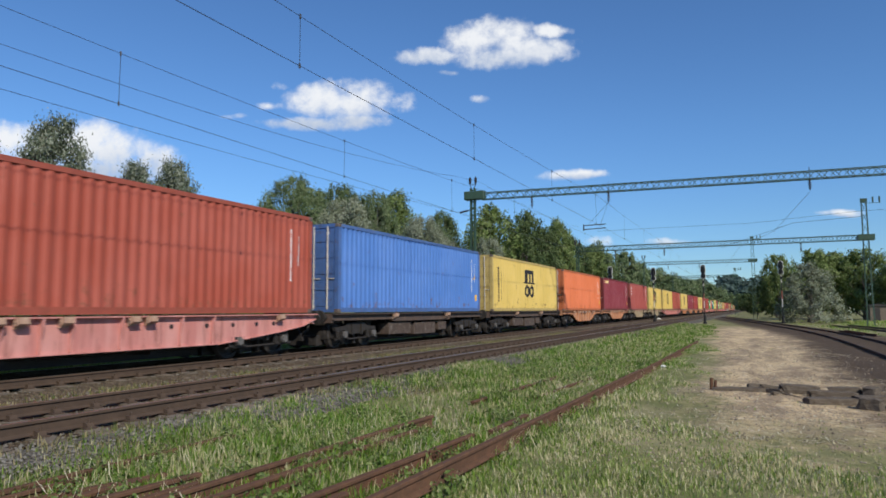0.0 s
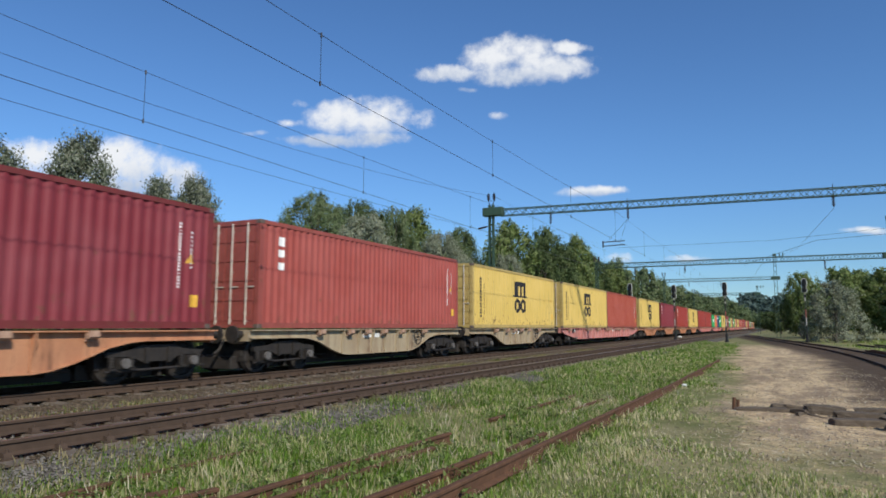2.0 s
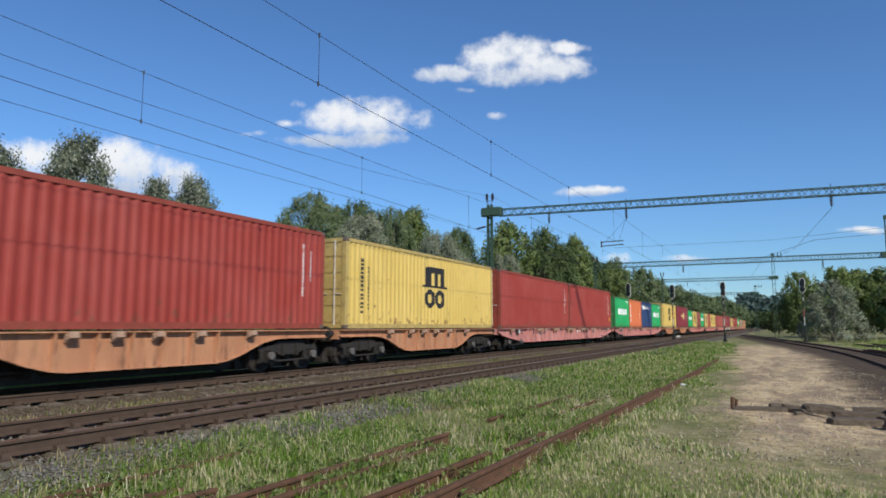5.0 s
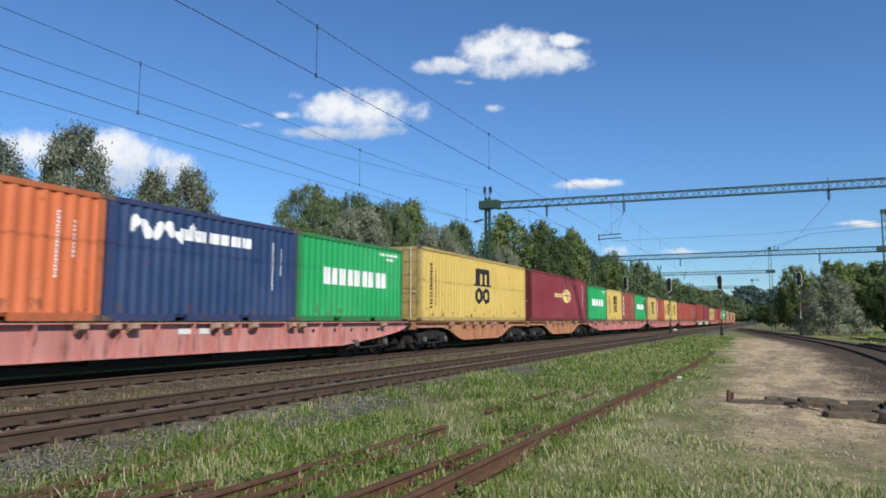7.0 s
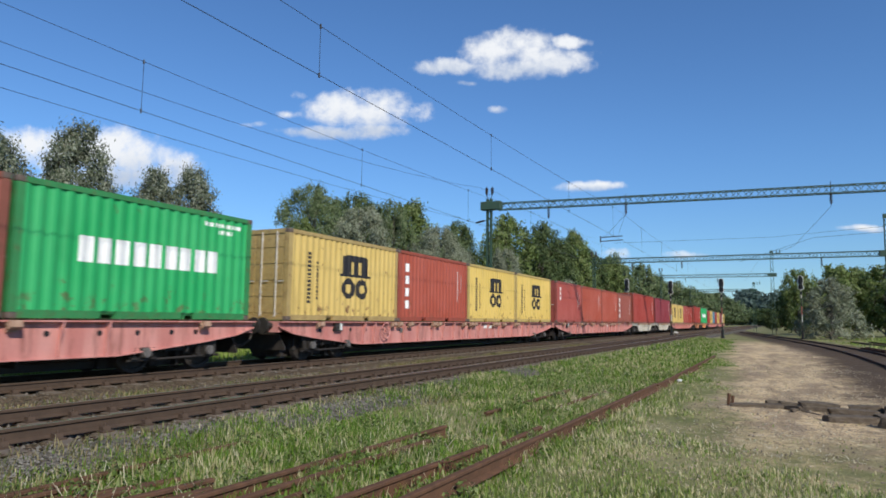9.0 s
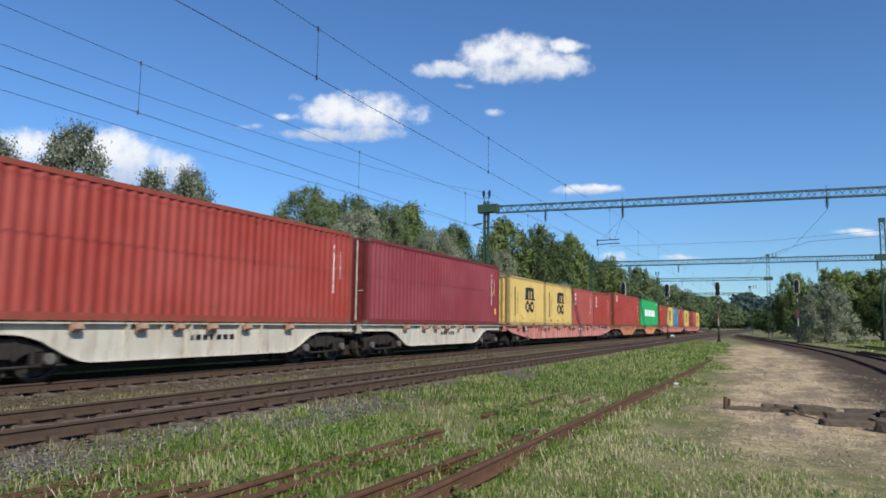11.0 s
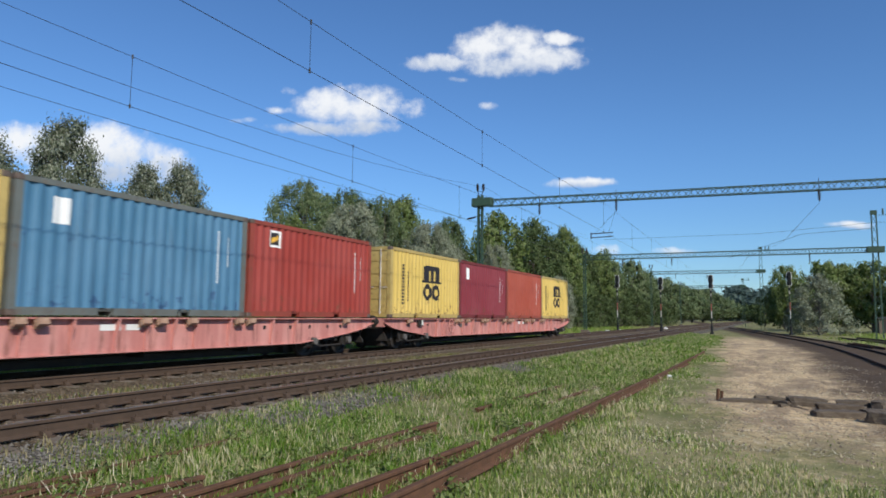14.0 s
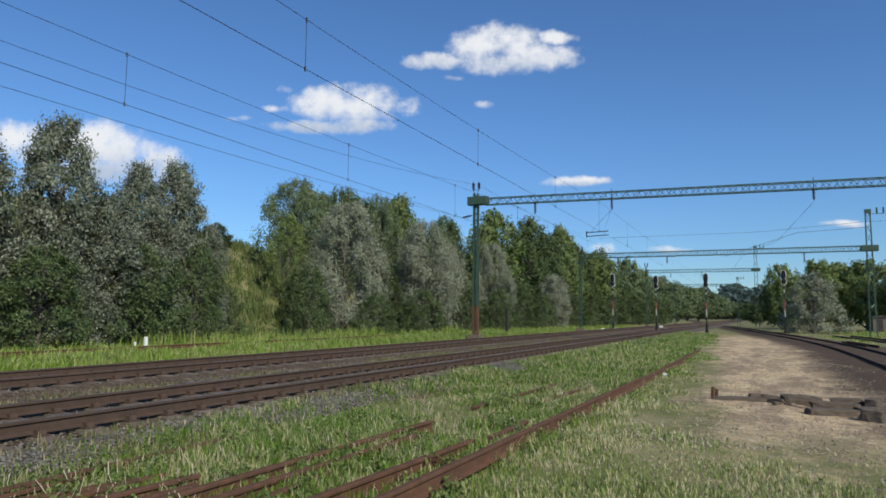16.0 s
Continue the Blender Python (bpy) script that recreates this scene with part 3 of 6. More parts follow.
# ---- overhead line ----
def lattice(bm, p, q, w, h, bays, side_axis, chord=0.05, web=0.03):
    """A four-chord lattice girder from p to q, w wide along side_axis and h deep."""
    p, q = Vector(p), Vector(q)
    d = (q - p).normalized()
    a = Vector(side_axis).normalized()
    b = d.cross(a).normalized()
    corners = [a * (i * w / 2) + b * (j * h / 2) for i, j in ((-1, -1), (1, -1), (1, 1), (-1, 1))]
    for c in corners:
        angle_bar(bm, p + c, q + c, chord)
    for k in range(bays):
        s, e = p.lerp(q, k / bays), p.lerp(q, (k + 1) / bays)
        m = (s + e) / 2
        for i in range(4):
            c0, c1 = corners[i], corners[(i + 1) % 4]
            angle_bar(bm, s + c0, m + c1, web)
            angle_bar(bm, m + c1, e + c0, web)


def insulator(bm, top, length=0.55, r=0.075):
    x, y, z = top
    bar(bm, (x, y, z), (x, y, z - length), 0.03, 6)
    for i in range(6):
        zz = z - 0.1 - i * (length - 0.15) / 6
        bar(bm, (x, y, zz), (x, y, zz - 0.035), r, 8)


def rust_foot(parent, x, y, w):
    bm = bmesh.new()
    box(bm, (x, y, -0.25), (w + 0.35, w + 0.35, 0.5))
    part("footing", bm, CONCRETE, parent, "concrete footing")


def make_gantry_one():
    g = empty("catenary_gantry", (-16.7, 40.4, 0), 0, label="green lattice steel catenary gantry spanning the tracks", category="catenary gantry", group="gantries over the tracks")
    bm = bmesh.new()
    for s in (-1, 1):
        prism(bm, [(-0.06, -0.10), (0.06, -0.10), (0.06, -0.06), (-0.02, -0.06), (-0.02, 0.06), (0.06, 0.06), (0.06, 0.10), (-0.06, 0.10)], 2, -0.8, 9.3)
        bmesh.ops.translate(bm, verts=bm.verts[-16:], vec=(s * 0.13, 0, 0))
    for i in range(20):
        z = 0.3 + i * 0.45
        box(bm, (0, 0, z), (0.26, 0.16, 0.09))
    part("mast", bm, GREEN_STEEL, g, "green built-up steel mast, rusty at the foot")
    rust_foot(g, 0, 0, 0.4)
    bm = bmesh.new()
    for s in (-1, 1):
        box(bm, (s * 0.13, 0, 0.55), (0.135, 0.215, 2.6))
    part("mast_foot", bm, RUST, g, "rust-brown lower end of the mast")
    bm = bmesh.new()
    for z in (6.18, 6.42):
        bar(bm, (7.25, 0.4, z), (8.6, 0.4, z + 0.04), 0.028, 6)
    bar(bm, (7.25, 0.4, 6.1), (7.25, 0.4, 6.5), 0.04, 6)
    bar(bm, (8.75, 0.48, 7.75), (8.3, 0.4, 6.44), 0.008, 4)
    bar(bm, (8.75, 0.48, 7.75), (7.5, 0.4, 6.44), 0.008, 4)
    part("registration_arm", bm, INSULATOR, g, "hanging registration arm at the contact wire")
    bm = bmesh.new()
    lattice(bm, (0.6, 0, 8.71), (30.0, 1.65, 8.52), 0.42, 0.42, 44, (0, 1, 0), 0.05, 0.026)
    part("girder", bm, GREEN_STEEL, g)
    bm = bmesh.new()
    box(bm, (0.15, 0, 8.80), (1.4, 0.5, 0.56))
    bmesh.ops.bevel(bm, geom=bm.edges[:], offset=0.03, segments=1, affect="EDGES")
    part("end_box", bm, GREEN_STEEL, g)
    bm = bmesh.new()
    lattice(bm, (30.3, 1.65, -0.8), (30.3, 1.65, 9.3), 0.5, 0.5, 14, (1, 0, 0))
    part("mast", bm, GREEN_STEEL, g)
    bm = bmesh.new()
    for s in (-1, 1):
        angle_bar(bm, (0, 0, 9.1), (s * 0.2, 0, 9.55), 0.03)
        insulator(bm, (s * 0.2, 0, 10.1), 0.55, 0.10)
    angle_bar(bm, (-0.25, 0, 9.55), (0.25, 0, 9.55), 0.03)
    part("top_bracket", bm, INSULATOR, g, "pair of dark insulators")
    bm = bmesh.new()
    angle_bar(bm, (0, 0, 7.9), (-0.9, 0, 7.75), 0.035)
    bar(bm, (-0.35, 0, 7.84), (-0.95, 0, 7.74), 0.06, 8)
    angle_bar(bm, (0, 0, 7.3), (-0.35, 0, 7.25), 0.03)
    part("side_bracket", bm, INSULATOR, g)
    for x in (-12.7 + 16.7, -7.9 + 16.7, 3.0 + 16.7):
        bm = bmesh.new()
        y = x / 30 * 1.65
        angle_bar(bm, (x, y, 8.5), (x, y, 9.05), 0.03)
        insulator(bm, (x, y, 8.5), 0.75, 0.09)
        part("hanger", bm, INSULATOR, g, "dark hanging insulator")
    return g


def make_tower(parent, x, y, top, w0=0.55, w1=0.36):
    """A tapered lattice tower with a short arm."""
    bm = bmesh.new()
    k = 12
    for i in range(4):
        sx, sy = ((-1, -1), (1, -1), (1, 1), (-1, 1))[i]
        angle_bar(bm, (x + sx * w0 / 2, y + sy * w0 / 2, -1), (x + sx * w1 / 2, y + sy * w1 / 2, top), 0.055)
    for j in range(k):
        a, b = j / k, (j + 1) / k
        wa, wb = w0 + (w1 - w0) * a, w0 + (w1 - w0) * b
        za, zb = top * a, top * b
        for (s0, s1) in (((-1, -1), (1, -1)), ((1, -1), (1, 1)), ((1, 1), (-1, 1)), ((-1, 1), (-1, -1))):
            angle_bar(bm, (x + s0[0] * wa / 2, y + s0[1] * wa / 2, za), (x + s1[0] * wb / 2, y + s1[1] * wb / 2, zb), 0.03)
    part("tower", bm, GREEN_STEEL, parent)
    bm = bmesh.new()
    angle_bar(bm, (x, y, top - 0.15), (x + 1.3, y, top - 0.15), 0.04)
    for o in (0.7, 1.2):
        bar(bm, (x + o, y, top - 0.1), (x + o, y, top + 0.4), 0.07, 8)
    box(bm, (x, y, top + 0.1), (0.5, 0.4, 0.35))
    part("top_arm", bm, GREEN_STEEL, parent)


def make_gantry_far(y, x0, x1, z, top0, tower_top, hangers, bays):
    g = empty("catenary_gantry", (x0, y, 0), 0, label="distant green lattice catenary gantry with a tower", category="catenary gantry", group="gantries over the tracks")
    span = x1 - x0
    bm = bmesh.new()
    lattice(bm, (0, 0, -1), (0, 0, top0), 0.24, 0.22, 16, (1, 0, 0), 0.05, 0.03)
    part("mast", bm, GREEN_STEEL, g)
    rust_foot(g, 0, 0, 0.4)
    bm = bmesh.new()
    for s in (-1, 1):
        bar(bm, (s * 0.22, 0, top0 + 0.1), (s * 0.22, 0, top0 + 0.6), 0.09, 8)
    angle_bar(bm, (-0.25, 0, top0 + 0.05), (0.25, 0, top0 + 0.05), 0.04)
    part("top_bracket", bm, INSULATOR, g, "pair of dark insulators")
    bm = bmesh.new()
    lattice(bm, (0, 0, z), (span, 0, z), 0.4, 0.45, bays, (0, 1, 0), 0.06, 0.035)
    part("girder", bm, GREEN_STEEL, g)
    make_tower(g, span, 0, tower_top)
    bm = bmesh.new()
    box(bm, (span, 0, z), (1.3, 0.9, 0.5))
    part("tower_collar", bm, GREEN_STEEL, g)
    for x in hangers:
        bm = bmesh.new()
        insulator(bm, (x - x0, 0, z - 0.2), 0.8, 0.10)
        part("hanger", bm, INSULATOR, g, "dark hanging insulator")
    return g


make_gantry_one()
make_gantry_far(69.0, -16.7, 9.1, 7.5, 7.9, 10.7, (-12.8, -8.0, 4.0), 44)
make_gantry_far(115.0, -16.7, -0.1, 8.8, 9.6, 12.3, (-12.8, -8.0), 26)
make_gantry_far(158.0, -16.7, -3.8, 8.4, 9.0, 9.8, (-12.8, -8.0), 20)


def make_wire(name, points, r, label, droppers=()):
    """A wire through points; droppers: pairs of points joined by thin wires."""
    t = empty(name, points[0], 0, label=label, category="overhead wire")
    o = Vector(points[0])
    bm = bmesh.new()
    pts = [Vector(p) - o for p in points]
    rings = []
    for i, p in enumerate(pts):
        d = (pts[min(i + 1, len(pts) - 1)] - pts[max(i - 1, 0)]).normalized()
        a = d.cross(Vector((0, 0, 1))).normalized()
        b = d.cross(a)
        rings.append([bm.verts.new(p + (a * math.cos(k * 1.2566) + b * math.sin(k * 1.2566)) * r) for k in range(5)])
    for p, q in zip(rings, rings[1:]):
        for k in range(5):
            bm.faces.new((p[k], p[(k + 1) % 5], q[(k + 1) % 5], q[k]))
    part("wire", bm, WIRE, t)
    for a, b in droppers:
        bm = bmesh.new()
        bar(bm, Vector(a) - o, Vector(b) - o, 0.006, 4)
        for e in (a, b):
            e = Vector(e) - o
            bar(bm, e + Vector((0, 0, 0.05)), e - Vector((0, 0, 0.05)), 0.022, 5)
        part("dropper", bm, WIRE, t)
    return t


SPAN_ENDS = [-88.0, -24.0, 40.4, 69.0, 115.0, 158.0, 225.0]


def sag(y, top, depth):
    for a, b in zip(SPAN_ENDS, SPAN_ENDS[1:]):
        if a <= y <= b:
            f = (y - a) / (b - a)
            return top - depth * 4 * f * (1 - f) * ((b - a) / 64.4) ** 2
    return top


for cx, zc, zm in ((-8.3, 6.28, 8.05), (-13.25, 6.08, 8.0)):
    ys = list(np.arange(-88, 226, 4.0)) + [225.0]
    drops = [(10.8 if cx > -10 else 10.5) + 9.42 * k for k in range(-9, 22)]
    mess = [(cx, float(y), sag(float(y), zm, 0.72)) for y in ys]
    make_wire("catenary_wire", mess, 0.0065, "thin sagging catenary wire over a main track",
              [((cx, float(y), sag(float(y), zm, 0.72)), (cx, float(y), zc)) for y in drops])
    make_wire("contact_wire", [(cx, -88.0, zc), (cx, 225.0, zc)], 0.0075, "straight contact wire over a main track")
make_wire("feeder_wire", [(-16.5, float(y), sag(float(y), 9.9, 2.1)) for y in np.arange(-24, 69.1, 3.1)], 0.0075, "sagging feeder wire on the mast tops")
make_wire("return_wire", [(-17.6, float(y), sag(float(y), 7.75, 0.7)) for y in np.arange(-24, 69.1, 3.1)], 0.008, "return wire on the mast brackets")
make_wire("branch_catenary", [(3.0, 41.6, 7.7), (1.5, 55.0, 7.0), (-1.2, 69.0, 7.1), (-4.0, 115.0, 7.9)], 0.010, "catenary wire of the branch track")
make_wire("cross_span_wire", [(9.1, 69.0, 9.4), (3.5, 69.6, 9.2), (-3.0, 75.0, 7.6)], 0.016, "slack span wire at a tower")
make_wire("cross_span_wire", [(-14.6, 68.6, 9.3), (0.0, 68.8, 9.3), (9.1, 69.0, 9.9), (16.0, 69.0, 9.9)], 0.012, "span wire between masts and tower")


# ---- signals ----
POST_WHITE = material("dirty_white_post", (0.5, 0.48, 0.44), (0.36, 0.33, 0.3), 0.7, scale=3, bump=0.05, dirt=(0.16, 0.1, 0.07), dirt_amount=0.6)

def make_signal(x, y, top, foot):
    s = empty("railway_signal", (x, y, foot), 0, label="railway signal on a red and white post with black lamp head", category="railway signal", group="signals across the tracks")
    top -= foot
    bm = bmesh.new()
    bar(bm, (0, 0, 0), (0, 0, 0.9), 0.13, 10)
    bar(bm, (0, 0, 0), (0, 0, 0.2), 0.22, 10)
    part("base", bm, BLACK, s)
    edges = np.linspace(0.9, top - 1.15, 6)
    for i in range(5):
        bm = bmesh.new()
        bar(bm, (0, 0, edges[i]), (0, 0, edges[i + 1]), 0.05, 10)
        part("post_band", bm, (BLACK, POST_WHITE, RED_PAINT, BLACK, POST_WHITE)[i], s)
    bm = bmesh.new()
    out = [(-0.2, -1.05), (0.2, -1.05), (0.25, -0.75), (0.15, -0.52), (0.25, -0.25), (0.2, 0.32), (0.1, 0.42), (-0.1, 0.42), (-0.2, 0.32), (-0.25, -0.25), (-0.15, -0.52), (-0.25, -0.75)]
    prism(bm, [(a, top + b) for a, b in out], 1, -0.03, 0.03)
    part("backboard", bm, BLACK, s)
    bm = bmesh.new()
    prism(bm, [(a * 1.22, top - 0.3 + (b + 0.3) * 1.06) for a, b in out], 1, 0.035, 0.05)
    part("rim", bm, WHITE, s)
    for dz in (0.12, -0.18, -0.62, -0.9):
        bm = bmesh.new()
        bar(bm, (0, -0.03, top + dz), (0, -0.22, top + dz - 0.02), 0.11, 10)
        part("lamp_hood", bm, BLACK, s)
    bm = bmesh.new()
    box(bm, (0.0, -0.1, top - 1.5), (0.22, 0.1, 0.3))
    part("number_plate", bm, BLACK, s)
    bm = bmesh.new()
    for o in (-0.12, 0.12):
        bar(bm, (o, 0.2, 0.0), (o, 0.2, top), 0.015, 5)
    for i in range(10):
        z = 0.4 + i * (top - 0.6) / 10
        bar(bm, (-0.12, 0.2, z), (0.12, 0.2, z), 0.012, 5)
    for z in (1.0, top - 0.4):
        bar(bm, (0, 0, z), (0, 0.2, z), 0.015, 5)
    part("ladder", bm, GREEN_STEEL, s)


for sx, sy, st, sf in ((-15.9, 82, 6.0, -0.4), (-10.85, 82, 5.7, -0.28), (-5.2, 80, 5.75, -0.4), (2.73, 84, 6.17, -0.4)):
    make_signal(sx, sy, st, sf)


# ---- trees ----
def leaf_material(name, a, b, back, trans=0.16):
    m = bpy.data.materials.new(name)
    m.use_nodes = True
    n = Nodes(m.node_tree)
    bsdf = m.node_tree.nodes["Principled BSDF"]
    out = m.node_tree.nodes["Material Output"]
    rnd = n.add("ShaderNodeNewGeometry").outputs["Random Per Island"]
    co = n.add("ShaderNodeTexCoord").outputs["Object"]
    patch = n.noise(co, 0.6, 3, 0.6)
    col = n.mix(rnd, a, b)
    turned = n.math("FRACT", n.math("MULTIPLY", rnd, 7.37))
    col = n.mix(n.ramp(n.math("ADD", n.math("MULTIPLY", patch, 0.6), n.math("MULTIPLY", turned, 0.55)), 0.52, 0.86), col, back)
    n.put(bsdf.inputs["Base Color"], col)
    bsdf.inputs["Roughness"].default_value = 0.6
    bsdf.inputs["Specular IOR Level"].default_value = 0.12
    tr = n.add("ShaderNodeBsdfTranslucent", {"Color": col})
    mx = n.add("ShaderNodeMixShader", {0: trans, 1: bsdf.outputs[0], 2: tr.outputs[0]})
    n.put(out.inputs[0], mx.outputs[0])
    return m


BARK = material("grey_bark", (0.16, 0.14, 0.12), (0.09, 0.075, 0.06), 0.9, scale=4, stretch=(1, 1, 0.3), fine=30, bump=0.5)
LEAF = {
    "silver": leaf_material("silver_leaves", (0.062, 0.082, 0.046), (0.128, 0.150, 0.098), (0.31, 0.33, 0.255)),
    "pale": leaf_material("pale_silver_leaves", (0.135, 0.158, 0.098), (0.215, 0.238, 0.158), (0.33, 0.345, 0.255)),
    "green": leaf_material("green_leaves", (0.040, 0.066, 0.023), (0.078, 0.112, 0.040), (0.14, 0.175, 0.075)),
    "olive": leaf_material("grey_green_leaves", (0.070, 0.110, 0.042), (0.125, 0.165, 0.074), (0.21, 0.245, 0.13)),
    "bright": leaf_material("bright_green_leaves", (0.078, 0.120, 0.030), (0.138, 0.185, 0.055), (0.23, 0.27, 0.11)),
    "dark": leaf_material("dark_green_leaves", (0.032, 0.053, 0.018), (0.056, 0.084, 0.028), (0.10, 0.13, 0.05))}


def leaves(rng, lobes, count, size, slim, spread=0.62):
    """Small folded leaf clumps scattered about the lobes of a crown, thinning outwards."""
    w = np.array([r[3] ** 1.6 for r in lobes])
    pick = rng.choice(len(lobes), count, p=w / w.sum())
    c = np.array([l[:3] for l in lobes])[pick]
    r = np.array([l[3] for l in lobes])[pick]
    sq = np.array([l[4] for l in lobes])[pick]
    d = rng.normal(size=(count, 3))
    d *= (rng.uniform(0.75, 1.7, count) / np.linalg.norm(d, axis=1))[:, None]
    pos = c + d * (r * spread)[:, None] * np.stack([np.ones(count), np.ones(count), sq], -1)
    nrm = d * 0.75 + rng.normal(size=(count, 3)) * 0.5 + np.array([0, 0, 0.25])
    nrm /= np.linalg.norm(nrm, axis=1)[:, None]
    t = np.cross(nrm, rng.normal(size=(count, 3)))
    t /= np.linalg.norm(t, axis=1)[:, None]
    b = np.cross(nrm, t)
    s = size * rng.uniform(0.5, 1.4, count)[:, None]
    v = np.stack([pos - t * s, pos - b * s * slim + nrm * s * 0.25, pos + t * s, pos + b * s * slim + nrm * s * 0.25], 1).reshape(-1, 3)
    i = np.arange(count)[:, None] * 4
    return v, i + np.array([[0, 1, 2, 3]])


def limb(bm, p, q, r0, r1, n=7):
    p, q = Vector(p), Vector(q)
    d = (q - p).normalized()
    a = d.orthogonal().normalized()
    b = d.cross(a)
    rings = [[bm.verts.new(e + (a * math.cos(2 * math.pi * i / n) + b * math.sin(2 * math.pi * i / n)) * r) for i in range(n)] for e, r in ((p, r0), (q, r1))]
    for i in range(n):
        j = (i + 1) % n
        bm.faces.new((rings[0][i], rings[0][j], rings[1][j], rings[1][i]))


# radius of a crown 10 m high at ten even heights from the ground to the top
CROWNS = {"poplar": (1.9, 2.5, 2.75, 2.8, 2.75, 2.6, 2.4, 2.15, 1.8, 1.3, 0.5), "willow": (3.4, 4.2, 4.5, 4.6, 4.6, 4.5, 4.2, 3.8, 3.2, 2.3, 0.9), "round": (0.4, 1.2, 2.6, 3.6, 4.0, 4.1, 4.0, 3.6, 3.0, 2.1, 0.8),
          "tall": (0.8, 1.6, 2.3, 2.7, 2.8, 2.8, 2.6, 2.3, 1.9, 1.3, 0.5), "shrub": (3.8, 4.4, 4.6, 4.6, 4.4, 4.1, 3.7, 3.2, 2.6, 1.8, 0.7)}
BOUGHS = {"poplar": (44, 0.26, 0.7), "willow": (54, 0.22, 0.4), "round": (44, 0.26, 0.2), "tall": (36, 0.32, 0.4), "shrub": (46, 0.24, 0.25)}


def make_tree(seed, shape, leaf, count, size, label, name="tree", category="tree"):
    """A tree 10 m high: boughs set about a trunk, each carrying twigs with sprays of small leaves."""
    rng = np.random.RandomState(seed)
    t = empty(name, (0, 0, 0), 0, label=label, category=category)
    boughs, share, rise = BOUGHS[shape]
    table = CROWNS[shape]
    bm = bmesh.new()
    trunk = [Vector((0, 0, -0.6)), Vector((rng.uniform(-0.2, 0.2), rng.uniform(-0.2, 0.2), 2.8)), Vector((rng.uniform(-0.4, 0.4), rng.uniform(-0.4, 0.4), 5.6)), Vector((rng.uniform(-0.4, 0.4), rng.uniform(-0.4, 0.4), 9.0))]
    radii = [0.22, 0.16, 0.09, 0.02]
    for i in range(3):
        limb(bm, trunk[i], trunk[i + 1], radii[i], radii[i + 1], 9)
    start_u = 0.14 if shape in ("round", "tall") else 0.03
    at, way, reach = [], [], []
    for i in range(boughs):
        u = start_u + (0.97 - start_u) * (i + rng.uniform(0, 1)) / boughs
        a = i * 2.39996 + rng.uniform(-0.6, 0.6)
        env = float(np.interp(u * 10, range(11), table)) * (1 + 0.16 * math.sin(2 * a + seed) + 0.12 * math.sin(3 * a + 6 * u + 2 * seed))
        r = (share * env + 0.28) * rng.uniform(0.75, 1.3)
        out = max(0.0, env * rng.uniform(0.72, 1.12) - r * 0.8)
        c = Vector((out * math.cos(a), out * math.sin(a), max(0.3, min(u * 10, 10 - r * 0.8))))
        root = Vector((0, 0, max(0.2, c.z - 0.3 - out * (0.6 + rise))))
        mid = root.lerp(c, 0.55) + Vector((rng.uniform(-0.15, 0.15), rng.uniform(-0.15, 0.15), -0.1))
        limb(bm, root, mid, 0.07, 0.04, 5)
        limb(bm, mid, c, 0.04, 0.02, 4)
        for k in range(18):
            d = rng.normal(size=3)
            d /= np.linalg.norm(d)
            d = d + np.array([0.45 * math.cos(a), 0.45 * math.sin(a), rise * 0.6])
            d /= np.linalg.norm(d)
            p = np.array(c) + d * r * rng.uniform(0.5, 1.1) ** 0.7
            if p[2] < 0.12:
                continue
            if k % 6 == 0:
                limb(bm, c, Vector(p), 0.018, 0.006, 3)
            at.append(p)
            way.append(d)
            reach.append((0.07 + 0.115 * r) * rng.uniform(0.6, 1.4))
    part("trunk", bm, BARK, t, "forked grey trunk and limbs")
    at, way, reach = np.array(at), np.array(way), np.array(reach)
    weight = reach ** 1.5
    pick = rng.choice(len(at), count, p=weight / weight.sum())
    off = rng.normal(size=(count, 3)) * reach[pick][:, None]
    pos = at[pick] + off + way[pick] * (rng.normal(size=count) * reach[pick] * 1.1)[:, None]
    pos[:, 2] = np.maximum(pos[:, 2], 0.05)
    nrm = way[pick] * 0.95 + rng.normal(size=(count, 3)) * 0.5 + np.array([0, 0, 0.15])
    nrm /= np.linalg.norm(nrm, axis=1)[:, None]
    tan = np.cross(nrm, rng.normal(size=(count, 3)) + way[pick])
    tan /= np.linalg.norm(tan, axis=1)[:, None]
    b = np.cross(nrm, tan)
    s = size * rng.uniform(0.55, 1.35, count)[:, None]
    v = np.stack([pos - tan * s, pos + tan * s * 0.55 - b * s * 0.6, pos + tan * s * 0.9 + b * s * 0.5 + nrm * s * 0.2], 1).reshape(-1, 3)
    put_mesh("crown", raw_mesh("crown", v, np.arange(count)[:, None] * 3 + np.array([[0, 1, 2]]), LEAF[leaf]), t, (0, 0, 0), "leafy uneven crown")
    return t


def plant(proto, spots, z_of=height):
    """Copies of a tree: x, y, height and spread."""
    for i, (x, y, h, w, turn) in enumerate(spots):
        z = float(z_of(x, y))
        m = pose(x, y, z, 0, 0, turn)
        t = proto if i == 0 else copy_thing(proto, m)
        t.matrix_basis = m @ Matrix.Diagonal((w * h / 10, w * h / 10, h / 10, 1))


